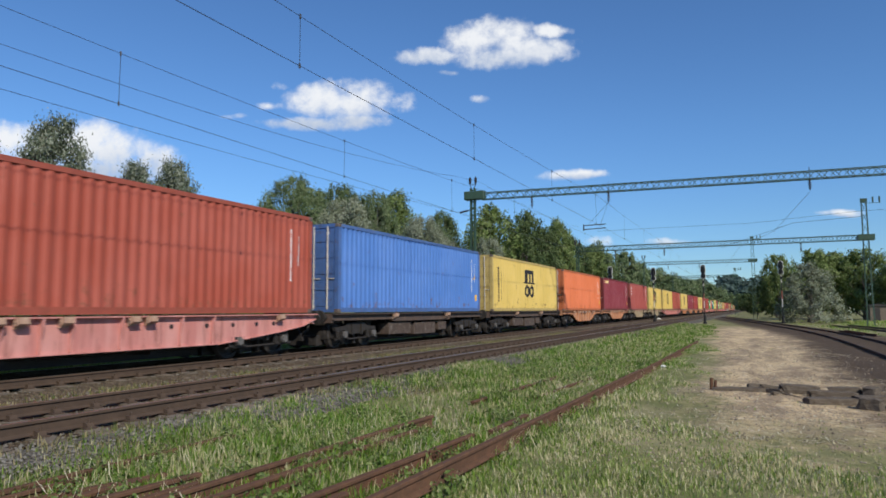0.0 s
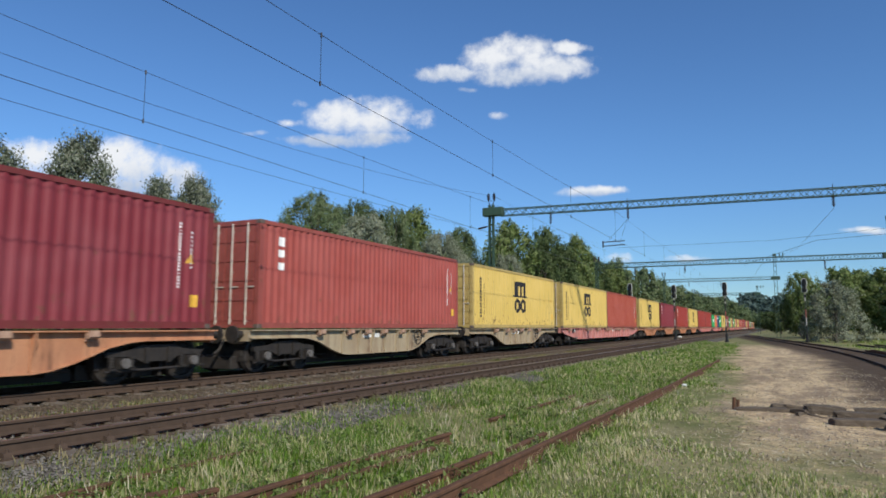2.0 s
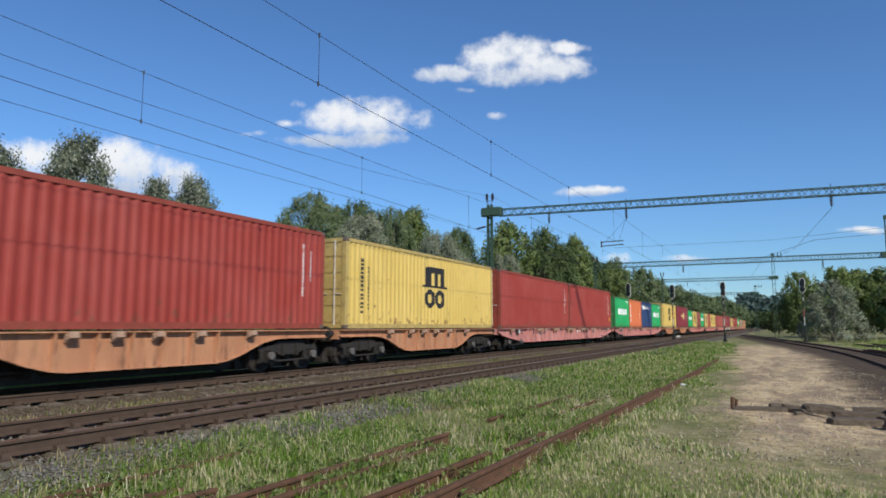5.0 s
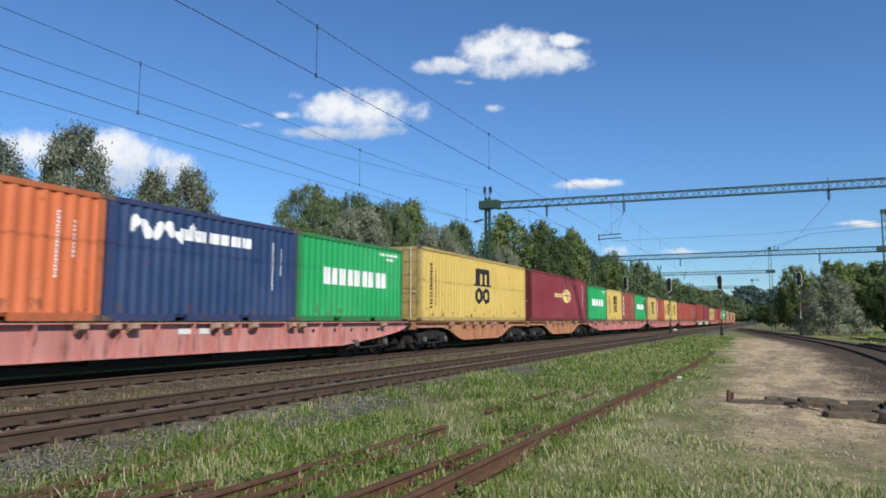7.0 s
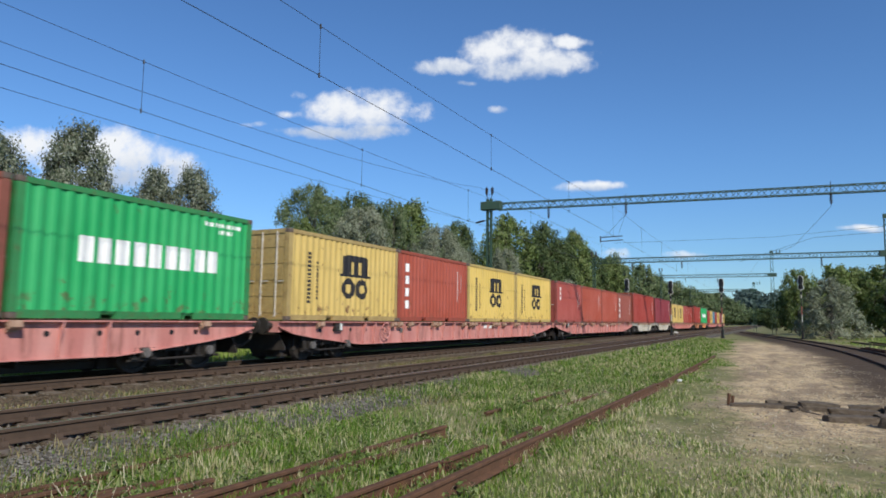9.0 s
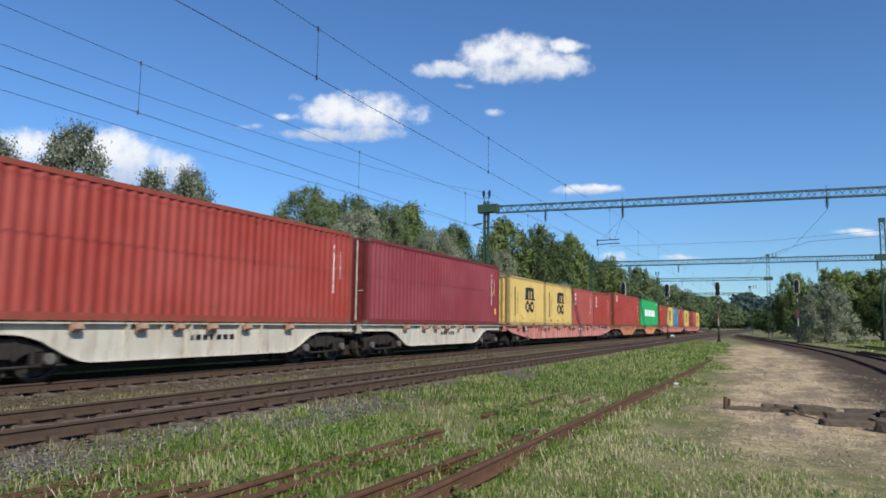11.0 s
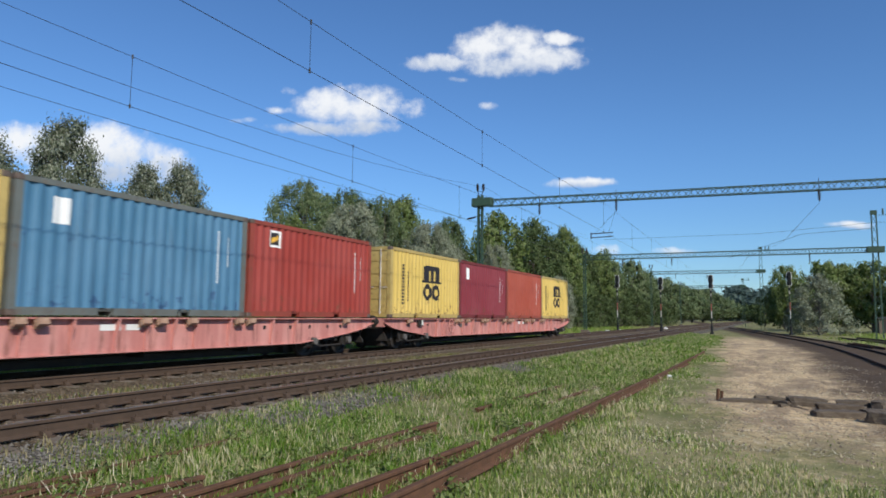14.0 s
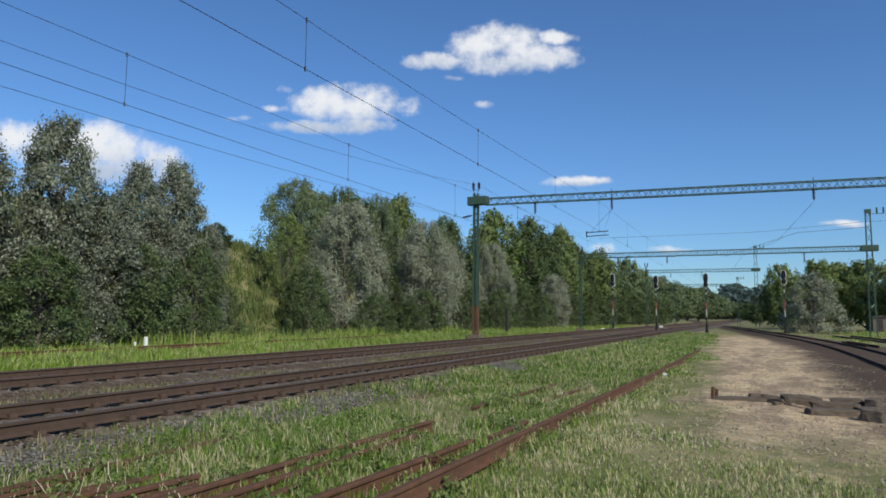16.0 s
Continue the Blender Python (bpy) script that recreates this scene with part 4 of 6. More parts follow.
POPLAR = make_tree(1, "poplar", "silver", 50000, 0.088, "tall silvery poplar with an open crown behind the tracks")
plant(POPLAR, [(-29, 19.7, 10.5, 0.66, 20), (-29.3, 27.0, 10.0, 0.66, 100), (-29.8, 16.2, 9.4, 0.9, 200), (-30.0, 25.0, 9.5, 0.68, 290), (-29, 12.0, 9.8, 1.1, 60), (-28.4, 21.8, 7.2, 0.95, 330), (-28.6, 28.9, 6.6, 0.62, 250), (-30.5, 6.0, 10.0, 1.1, 10)])
WILLOW = make_tree(2, "willow", "pale", 46000, 0.095, "wide silvery willow with branches down to the ground")
plant(WILLOW, [(-32, 47.9, 11.1, 0.71, 0), (-29, 57.4, 10.6, 0.80, 150), (-27, 69.9, 9.7, 0.50, 220), (-25.2, 88.5, 7.2, 0.9, 300), (-30, 64.5, 9.0, 0.7, 80)])
GREY_WILLOW = make_tree(12, "willow", "olive", 30000, 0.12, "tall grey-green willow standing on the slope")
plant(GREY_WILLOW, [(-44, 56.8, 11.3, 0.70, 0), (-45.5, 61.5, 10.5, 0.7, 130), (-37, 76.0, 11.5, 0.6, 200), (-41, 69.0, 13.0, 0.42, 140)])
GREEN_BUSH = make_tree(3, "shrub", "green", 13000, 0.15, "dense green bush at the edge of the trees", "bush", "bush")
plant(GREEN_BUSH, [(-27.4, 18.2, 4.4, 1.1, 0), (-27.6, 23.2, 5.0, 1.0, 50), (-28.0, 27.2, 5.6, 0.62, 100), (-27.0, 13.0, 4.2, 1.1, 150), (-29.4, 39.6, 5.2, 0.74, 140), (-28.4, 30.3, 3.2, 0.7, 210), (-26.5, 44.0, 3.2, 1.2, 80), (-25.8, 51.0, 3.8, 1.1, 250),
                   (-25.2, 59.0, 3.6, 1.1, 300), (-24.8, 66, 4.4, 1.0, 20), (-24.5, 73.5, 5.3, 0.95, 70), (-24.5, 81, 4.4, 1.0, 120), (-27, 8.0, 4.2, 1.2, 33), (-24, 97, 4.8, 1.2, 66), (-24, 110, 5.4, 1.2, 95), (-24, 126, 5.8, 1.3, 140), (-24, 145, 6.2, 1.4, 10), (-24, 170, 6.5, 1.6, 40)])
DARK_BUSH = make_tree(4, "shrub", "dark", 10000, 0.19, "dark green bush under the trees", "bush", "bush")
plant(DARK_BUSH, [(-30.5, 21, 6.2, 0.9, 0), (-30.5, 14.8, 6.0, 1.0, 70), (-31, 27.5, 6.2, 0.62, 140), (-52, 53.4, 2.6, 1.4, 210), (-30.8, 52.5, 6.0, 0.8, 280), (-28.5, 64, 5.6, 0.9, 30), (-28, 79, 6.4, 1.0, 90), (-30.5, 9, 5.5, 1.0, 44), (-33.5, 43.6, 4.8, 0.7, 15)])
OLIVE_ROUND = make_tree(5, "shrub", "bright", 17000, 0.14, "rounded olive-green bush on the slope", "bush", "bush")
plant(OLIVE_ROUND, [(-40, 50.4, 8.4, 0.56, 0), (-38.5, 54.5, 8.4, 0.6, 90)])
BACK_ROUND = make_tree(11, "round", "green", 17000, 0.15, "broad dark green tree standing behind the willows")
plant(BACK_ROUND, [(-44, 65.3, 12.2, 0.55, 0), (-38, 80.8, 13.2, 0.66, 60), (-46, 72, 11.5, 0.8, 120), (-36, 91, 13.0, 0.7, 240), (-35, 105, 14.0, 0.7, 300), (-34, 121, 14.0, 0.75, 40)])
FAR_ROUND = make_tree(15, "round", "olive", 8000, 0.24, "broad green tree beside the far tracks")
plant(FAR_ROUND, [(-29, 134.5, 15.0, 0.62, 15), (-31, 148, 14.5, 0.8, 200), (-28, 162, 15.4, 0.62, 260), (-28, 184, 14, 0.9, 320), (-27, 208, 13.6, 1.05, 25), (-27, 238, 13.4, 1.2, 75), (-28, 272, 14, 1.3, 130), (-28, 310, 15, 1.4, 190), (-27, 352, 16, 1.6, 10), (-27, 410, 16, 1.8, 100), (-28, 480, 16, 2.0, 150), (-30, 570, 17, 2.2, 220)])
BRIGHT_TALL = make_tree(6, "tall", "bright", 17000, 0.13, "tall light green tree rising over the bushes")
plant(BRIGHT_TALL, [(-31, 81.0, 15.2, 0.95, 0), (-30, 110.4, 16.8, 0.78, 70), (-41, 73.5, 14.0, 0.85, 210), (-28.5, 128, 13.6, 1.0, 280)])
DARK_TALL = make_tree(7, "tall", "green", 15000, 0.135, "slender dark green tree among the others")
plant(DARK_TALL, [(-31, 96.2, 16.5, 0.75, 0), (-30, 101, 14.5, 0.8, 130), (-30, 119, 14.6, 0.9, 90), (-28.5, 141, 13.0, 1.0, 180), (-28, 176, 13.0, 1.1, 270)])
RIGHT_SILVER = make_tree(8, "shrub", "pale", 16000, 0.15, "large rounded silvery bush beside the branch track", "bush", "bush")
plant(RIGHT_SILVER, [(5.6, 86, 6.9, 1.02, 0)])
RIGHT_DARK = make_tree(9, "round", "bright", 12000, 0.2, "dark green broad tree beside the branch track")
plant(RIGHT_DARK, [(2.9, 100, 8.8, 0.62, 0), (8.4, 113, 10.2, 0.95, 80), (14.0, 112, 10.0, 1.0, 160), (20, 108, 9.8, 1.0, 240), (11.5, 124, 10.6, 1.0, 300), (26, 116, 10.2, 1.0, 60)])
FAR_DARK = make_tree(19, "round", "dark", 4000, 0.3, "dark green broad tree far along the line")
plant(FAR_DARK, [(3.5, 140, 8.6, 1.0, 100), (0.4, 185, 5.5, 1.2, 140), (-0.5, 225, 6, 1.4, 190), (5, 170, 8, 1.2, 200), (2, 290, 8, 1.6, 230), (-3.5, 330, 8, 1.6, 20), (-4, 375, 9, 1.7, 50), (-4, 430, 10, 1.8, 80), (-3.5, 500, 11, 1.9, 110), (-5, 580, 13, 2.0, 140), (-10, 680, 16, 2.2, 170), (-30, 690, 17, 2.4, 200), (6, 215, 9, 1.4, 250)])


# distance haze is mixed into these leaf colours as a bluish tint
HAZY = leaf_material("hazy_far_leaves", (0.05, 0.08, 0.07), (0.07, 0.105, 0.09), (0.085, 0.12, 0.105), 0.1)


def make_far_wood():
    """Wooded ridge far behind the line."""
    rng = np.random.RandomState(12)
    lobes = []
    for i in range(340):
        x = rng.uniform(-260, 330)
        d = rng.uniform(0, 1)
        lobes.append((x, 700 + d * 260, -4 + d * (40 + 9 * math.sin(x * 0.012 + 1.0)), rng.uniform(9, 17), 0.6))
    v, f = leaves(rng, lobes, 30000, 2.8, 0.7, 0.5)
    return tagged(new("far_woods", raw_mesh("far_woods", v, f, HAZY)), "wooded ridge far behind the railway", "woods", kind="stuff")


make_far_wood()


# ---- old rails and timber on the ground ----
def make_old_rail(x0, y0, x1, y1, lift=0.0, roll=0.0):
    a, b = Vector((x0, y0, 0)), Vector((x1, y1, 0))
    mid = (a + b) / 2
    length = (b - a).length
    bm = bmesh.new()
    k = max(2, int(length / 1.5))
    for i in range(k):
        prism(bm, RAIL_OUT, 1, -length / 2 + i * length / k, -length / 2 + (i + 1) * length / k)
    bmesh.ops.remove_doubles(bm, verts=bm.verts, dist=0.0005)
    ob = new("old_rail", finish(bm, "old_rail", RUST))
    turn = -math.degrees(math.atan2(x1 - x0, y1 - y0))
    ob.matrix_basis = pose(mid.x, mid.y, GROUND_Z - 0.045 + lift, 0, roll, turn)
    return tagged(ob, "rusty old rail lying in the grass", "old rail", "old rails in the grass")


for row in ((-2.86, 2.0, -2.62, 17.0, 0.085, 0), (-2.62, 17.05, -2.58, 34.0, 0.05, 0), (-3.54, 2.6, -3.26, 7.8, 0.02, 0), (-3.40, 2.6, -3.30, 5.0, -0.01, 8), (-3.2, 8.2, -3.2, 9.7, 0.0, 10),
            (-4.58, 2.6, -4.36, 8.9, 0.02, 0), (-4.30, 2.6, -4.12, 7.9, -0.005, 6), (-4.80, 2.4, -4.70, 4.7, 0.0, 4), (-5.15, 2.4, -4.87, 4.9, 0.02, 0), (-5.52, 2.3, -5.46, 4.8, -0.05, 8),
            (-6.1, 2.0, -6.14, 6.8, -0.02, 0), (-5.93, 2.0, -5.97, 4.5, -0.04, -6), (-4.60, 11.0, -4.40, 16.0, -0.05, 0), (-3.75, 12.0, -3.6, 18.0, -0.06, 0), (-23.2, 8.0, -23.0, 42.0, 0.14, 0),
            (-3.92, 3.4, -4.04, 5.9, -0.05, 5), (-5.95, 3.2, -5.42, 5.0, -0.055, 4), (-4.2, 3.0, -4.24, 6.2, -0.05, -5), (5.6, 55.0, 6.3, 46.0, 0.03, 0), (5.2, 54.0, 5.8, 47.0, 0.02, 0)):
    make_old_rail(*row)

OLD_WOOD = material("weathered_timber", (0.085, 0.063, 0.045), (0.155, 0.125, 0.092), 0.9, scale=5, stretch=(1, 6, 6), fine=50, bump=0.6, dirt=(0.05, 0.04, 0.03), dirt_amount=0.5)


def make_timber(x, y, length, w, h, turn, tilt, seed, lift=0.0):
    """A split, weathered sleeper."""
    rng = np.random.RandomState(seed)
    bm = bmesh.new()
    k = 9
    rings = []
    for i in range(k):
        f = i / (k - 1)
        e = 0.82 if i in (0, k - 1) else 1.0
        ring = []
        for a, b in ((-1, -1), (-0.2, -1.02), (0.6, -1), (1, -0.9), (1, 0.2), (0.95, 0.95), (0.2, 1.0), (-0.5, 0.92), (-1, 0.85), (-1.03, 0)):
            ring.append(bm.verts.new((-length / 2 + f * length + rng.uniform(-0.03, 0.03), a * w / 2 * e * rng.uniform(0.92, 1.06), h / 2 + b * h / 2 * e * rng.uniform(0.86, 1.05))))
        rings.append(ring)
    for p, q in zip(rings, rings[1:]):
        for i in range(10):
            bm.faces.new((p[i], p[(i + 1) % 10], q[(i + 1) % 10], q[i]))
    bm.faces.new(rings[0])
    bm.faces.new(rings[-1])
    ob = new("old_sleeper", finish(bm, "old_sleeper", OLD_WOOD))
    ob.matrix_basis = pose(x, y, GROUND_Z - 0.03 + lift, 0, tilt, turn)
    return tagged(ob, "dark weathered timber sleeper lying on bare earth", "old sleeper", "old timber heap")


for row in ((-0.38, 14.75, 0.95, 0.2, 0.14, 10, -1, 1), (0.1, 15.1, 0.7, 0.10, 0.09, 30, 6, 2, 0.08), (0.12, 14.8, 0.6, 0.09, 0.08, -35, -4, 3, 0.05), (0.3, 14.6, 0.5, 0.08, 0.08, 70, 5, 4, 0.02),
            (0.70, 15.0, 0.66, 0.26, 0.21, 12, 2, 5), (1.14, 13.75, 0.92, 0.24, 0.13, 24, 1, 6), (1.68, 13.35, 0.36, 0.22, 0.2, -20, 2, 7), (1.50, 15.3, 0.55, 0.2, 0.17, 8, -2, 8), (1.95, 15.2, 0.5, 0.24, 0.2, 70, 2, 9),
            (0.35, 14.95, 0.7, 0.08, 0.06, 22, 9, 10, 0.10), (0.5, 14.6, 0.55, 0.07, 0.06, -48, 4, 11), (1.25, 14.75, 0.8, 0.18, 0.14, 10, 2, 13),
            (1.85, 14.1, 0.75, 0.22, 0.16, 30, 1, 15), (2.25, 13.8, 0.6, 0.2, 0.16, 40, 0, 17)):
    make_timber(*row)
bm = bmesh.new()
bar(bm, (0, 0, 0), (0.02, 0.0, 0.30), 0.035, 8)
bar(bm, (0.07, 0, 0), (0.09, 0.0, 0.26), 0.03, 8)
stake = new("iron_stake", finish(bm, "iron_stake", RUST))
stake.location = (-0.9, 14.85, GROUND_Z - 0.04)
tagged(stake, "pair of short rusty stakes beside the timber", "stake")


def make_post(x, y, h, w, mat, words):
    bm = bmesh.new()
    box(bm, (0, 0, h / 2 - 0.2), (w, w, h + 0.4))
    bmesh.ops.bevel(bm, geom=bm.edges[:], offset=w * 0.15, segments=1, affect="EDGES")
    ob = new("marker_post", finish(bm, "marker_post", mat))
    ob.location = (x, y, float(height(x, y)))
    return tagged(ob, words, "post")


make_post(-23.8, 20.6, 0.62, 0.13, WHITE, "short white marker post in tall grass")
make_post(-24.1, 20.3, 0.4, 0.07, WHITE, "short white marker post in tall grass")
make_post(-19.6, 54.5, 2.3, 0.22, DARK_IRON, "dark short post beside the trees")


def make_shed():
    s = empty("lineside_hut", (14.0, 101, 0.0), 8, label="small pale concrete hut beside the tracks", category="hut")
    bm = bmesh.new()
    box(bm, (0, 0, 0.45), (1.9, 1.6, 2.0))
    part("wall", bm, CONCRETE, s)
    bm = bmesh.new()
    prism(bm, [(-1.15, 1.45), (1.15, 1.45), (1.15, 1.55), (0, 1.8), (-1.15, 1.55)], 1, -0.95, 0.95)
    part("roof", bm, DARK_IRON, s)
    bm = bmesh.new()
    box(bm, (-0.2, -0.82, 0.4), (0.7, 0.05, 1.7))
    part("door", bm, DARK_IRON, s)


make_shed()


# ---- grass, weeds and stones ----
def grass_material(name, a, b, straw, share):
    m = bpy.data.materials.new(name)
    m.use_nodes = True
    n = Nodes(m.node_tree)
    bsdf = m.node_tree.nodes["Principled BSDF"]
    out = m.node_tree.nodes["Material Output"]
    rnd = n.add("ShaderNodeNewGeometry").outputs["Random Per Island"]
    co = n.add("ShaderNodeTexCoord").outputs["Object"]
    patch = n.noise(co, 0.9, 4, 0.6)
    col = n.mix(rnd, a, b)
    pick = n.math("ADD", n.math("MULTIPLY", n.math("FRACT", n.math("MULTIPLY", rnd, 7.31)), 0.55), n.math("MULTIPLY", patch, 0.9))
    col = n.mix(n.ramp(pick, 1.0 - share, 1.12 - share), col, straw)
    n.put(bsdf.inputs["Base Color"], col)
    bsdf.inputs["Roughness"].default_value = 0.55
    bsdf.inputs["Specular IOR Level"].default_value = 0.3
    tr = n.add("ShaderNodeBsdfTranslucent", {"Color": col})
    mx = n.add("ShaderNodeMixShader", {0: 0.3, 1: bsdf.outputs[0], 2: tr.outputs[0]})
    n.put(out.inputs[0], mx.outputs[0])
    return m


def wave(x, y, seed):
    """Cheap smooth noise from -1 to 1."""
    r = np.random.RandomState(seed)
    z = 0
    for k in (0.5, 1.1, 2.3, 4.1):
        a, p, q = r.uniform(0, 6.3), r.uniform(0, 6.3), r.uniform(0, 6.3)
        z = z + np.sin(k * (x * math.cos(a) + y * math.sin(a)) + p) * np.sin(k * 0.83 * (x * math.sin(a) - y * math.cos(a)) + q) / (k ** 0.4)
    return np.clip(z / 1.6, -1, 1)


def make_blades(name, label, seed, zones, mat, z_of=height):
    """Bent blades. zones: x0, x1, y0, y1, how many, lowest and greatest height, width, a function of keeping."""
    rng = np.random.RandomState(seed)
    vs, fs, base = [], [], 0
    for x0, x1, y0, y1, count, h0, h1, w, keep in zones:
        x, y = rng.uniform(x0, x1, count), rng.uniform(y0, y1, count)
        k = keep(x, y)
        ok = rng.uniform(0, 1, count) < k
        x, y, k = x[ok], y[ok], k[ok]
        n = len(x)
        h = (h0 + (h1 - h0) * rng.uniform(0, 1, n) ** 1.7) * (0.45 + 0.75 * np.clip(k, 0, 1))
        a = rng.uniform(0, 2 * np.pi, n)
        lean = rng.uniform(0.1, 0.75, n) * h
        dx, dy = np.cos(a), np.sin(a)
        ww = w * rng.uniform(0.6, 1.5, n) / 2
        px, py = -dy * ww, dx * ww
        z = z_of(x, y) - 0.01
        p0 = np.stack([x - px, y - py, z], -1)
        p1 = np.stack([x + px, y + py, z], -1)
        mx, my, mz = x + dx * lean * 0.35, y + dy * lean * 0.35, z + h * 0.62
        p2 = np.stack([mx + px * 0.8, my + py * 0.8, mz], -1)
        p3 = np.stack([mx - px * 0.8, my - py * 0.8, mz], -1)
        tip = np.stack([x + dx * lean, y + dy * lean, z + h], -1)
        vs.append(np.stack([p0, p1, p2, p3, tip], 1).reshape(-1, 3))
        i = base + np.arange(n)[:, None] * 5
        fs.append(np.concatenate([i + np.array([[0, 1, 2]]), i + np.array([[0, 2, 3]]), i + np.array([[3, 2, 4]])], 0))
        base += n * 5
    return tagged(new(name, raw_mesh(name, np.concatenate(vs), np.concatenate(fs), mat)), label, "grass", kind="stuff")


def shoulder_z(x, y):
    return np.interp(x, [-7.3, -6.9, -6.6, -6.3, -6.0], [-0.226, -0.26, -0.33, -0.42, -0.44])


def strip_z(x, y):
    """Ground or gravel shoulder, whichever is higher."""
    return np.maximum(height(x, y), np.where(x < -6.0, shoulder_z(x, y), -9.0))


FRESH = grass_material("fresh_grass", (0.062, 0.145, 0.014), (0.185, 0.285, 0.036), (0.46, 0.42, 0.23), 0.23)
DRY = grass_material("dry_grass", (0.125, 0.20, 0.035), (0.27, 0.33, 0.085), (0.54, 0.48, 0.29), 0.27)
TALL = grass_material("tall_grass", (0.13, 0.22, 0.03), (0.27, 0.37, 0.065), (0.36, 0.36, 0.15), 0.2)
STRAW = grass_material("dead_stems", (0.42, 0.36, 0.22), (0.56, 0.50, 0.34), (0.6, 0.55, 0.4), 0.3)
MEADOW = grass_material("meadow_grass", (0.075, 0.115, 0.026), (0.14, 0.185, 0.05), (0.23, 0.235, 0.10), 0.16)
WEED = grass_material("small_weeds", (0.08, 0.105, 0.028), (0.16, 0.18, 0.055), (0.26, 0.22, 0.11), 0.35)


def bare_edge(x, y):
    return x + 0.75 + 0.043 * y + 0.7 * wave(x, y, 5)


def strip(x, y):
    """Lush between the gravel and the last old rail."""
    k = 0.52 + 0.5 * wave(x, y, 1) + 0.35 * wave(x * 2.1, y * 0.9, 16)
    return np.clip(k, 0.2, 1) * np.clip((x + 7.2 + 0.4 * np.clip((y - 5) / 5, 0, 1) + 0.45 * wave(y, x, 2)) / 0.8, 0.0, 1) * np.clip((-2.3 - x) / 0.5 + 0.35 * wave(x, y, 3), 0, 1)


def strip_far(x, y):
    return np.clip(0.7 + 0.4 * wave(x, y, 1), 0.2, 1) * np.clip((x + 7.35) / 0.4, 0, 1) * np.clip(-bare_edge(x, y) / 0.6, 0, 1)


def thin(x, y):
    """Short turf between the old rails and the bare earth, and by the eye."""
    k = 0.5 + 0.5 * wave(x, y, 4)
    b = bare_edge(x, y)
    near = np.clip((10.0 + 1.5 * wave(x, y, 8) - y) / 2.5, 0, 1) * (0.8 + 0.45 * np.clip(wave(x, y, 6), -0.7, 1))
    return np.clip(k, 0.1, 1) * np.clip(np.maximum(np.clip(-b / 0.5, 0, 1), near), 0.015, 1) * np.clip((x + 2.9) / 0.4, 0, 1)


make_blades("grass_strip", "lush green grass growing between old rails", 21,
            [(-7.3, -2.0, 2.0, 9.0, 66000, 0.03, 0.16, 0.011, strip), (-7.4, -2.0, 9.0, 20.0, 70000, 0.03, 0.18, 0.014, strip),
             (-6.9, -5.4, 2.2, 7.0, 9000, 0.03, 0.17, 0.010, lambda x, y: np.clip(0.6 + 0.5 * wave(x, y, 15), 0.1, 1) * np.clip((x + 6.95) / 0.5, 0, 1)),
             (-7.4, -1.0, 20.0, 34.0, 46000, 0.04, 0.17, 0.022, strip_far), (-7.4, -1.5, 34.0, 75.0, 44000, 0.05, 0.19, 0.04, strip_far)], FRESH, strip_z)
make_blades("dry_turf", "short dry turf beside bare earth", 22,
            [(-3.1, 3.5, 3.5, 9.5, 190000, 0.02, 0.12, 0.010, thin), (-3.1, 4.0, 9.0, 20.0, 80000, 0.03, 0.13, 0.015, thin), (-3.2, 2.0, 20.0, 45.0, 26000, 0.04, 0.14, 0.03, thin)], DRY)
make_blades("tall_grass", "tall bright green grass in front of the trees", 23,
            [(-20.2, -16.9, 0.5, 60.0, 40000, 0.2, 0.50, 0.03, lambda x, y: np.clip(0.75 + 0.4 * wave(x, y, 7), 0.35, 1) * np.clip((-16.85 - x + 0.25 * wave(x, y, 2)) / 0.5, 0, 1)),
             (-26.5, -19.5, 2.0, 40.0, 32000, 0.1, 0.36, 0.035, lambda x, y: np.clip(0.6 + 0.5 * wave(x, y, 7), 0.15, 1)),
             (-26.5, -17.0, 40.0, 110.0, 34000, 0.15, 0.5, 0.06, lambda x, y: np.clip(0.6 + 0.5 * wave(x, y, 7), 0.15, 1)),
             (-28.5, -24.5, 2.0, 70.0, 20000, 0.2, 0.85, 0.04, lambda x, y: np.clip(0.4 + 0.7 * wave(x, y, 9), 0.05, 1)),
             (4.0, 26.0, 40.0, 100.0, 20000, 0.06, 0.3, 0.06, lambda x, y: np.clip(0.5 + 0.5 * wave(x, y, 7), 0.1, 1) * np.clip(np.where(np.abs(x - branch_x(y) - 5.0) < 1.4, 0.0, x - branch_x(y) - 2.2), 0, 1))], TALL)
make_blades("meadow_grass", "pale unmown meadow grass on a slope behind the trees", 25,
            [(-58, -30.0, 30.0, 62.0, 36000, 0.3, 1.0, 0.08, lambda x, y: np.clip(0.6 + 0.5 * wave(x, y, 7), 0.2, 1))], MEADOW)
make_blades("track_weeds", "small weeds growing in the gravel between the tracks", 24,
            [(-12.4, -9.4, 3.0, 45.0, 52000, 0.03, 0.15, 0.02, lambda x, y: np.clip(0.55 + 0.6 * wave(x, y, 11), 0, 1) * np.clip(1.3 - np.abs(x + 10.9), 0, 1)),
             (-7.3, -6.0, 2.0, 30.0, 30000, 0.03, 0.17, 0.014, lambda x, y: np.clip(0.42 + 0.6 * wave(x, y, 12), 0, 1)),
             (-14.0, -7.7, 3.0, 30.0, 12000, 0.02, 0.08, 0.015, lambda x, y: np.clip(0.05 + 0.6 * wave(x, y, 13), 0, 1))], WEED,
            lambda x, y: np.where(x > -7.35, -0.24 - np.clip(x + 7.35, 0, 1) * 0.2, np.where(np.abs(x + 10.9) < 1.2, -0.29, -0.225)))


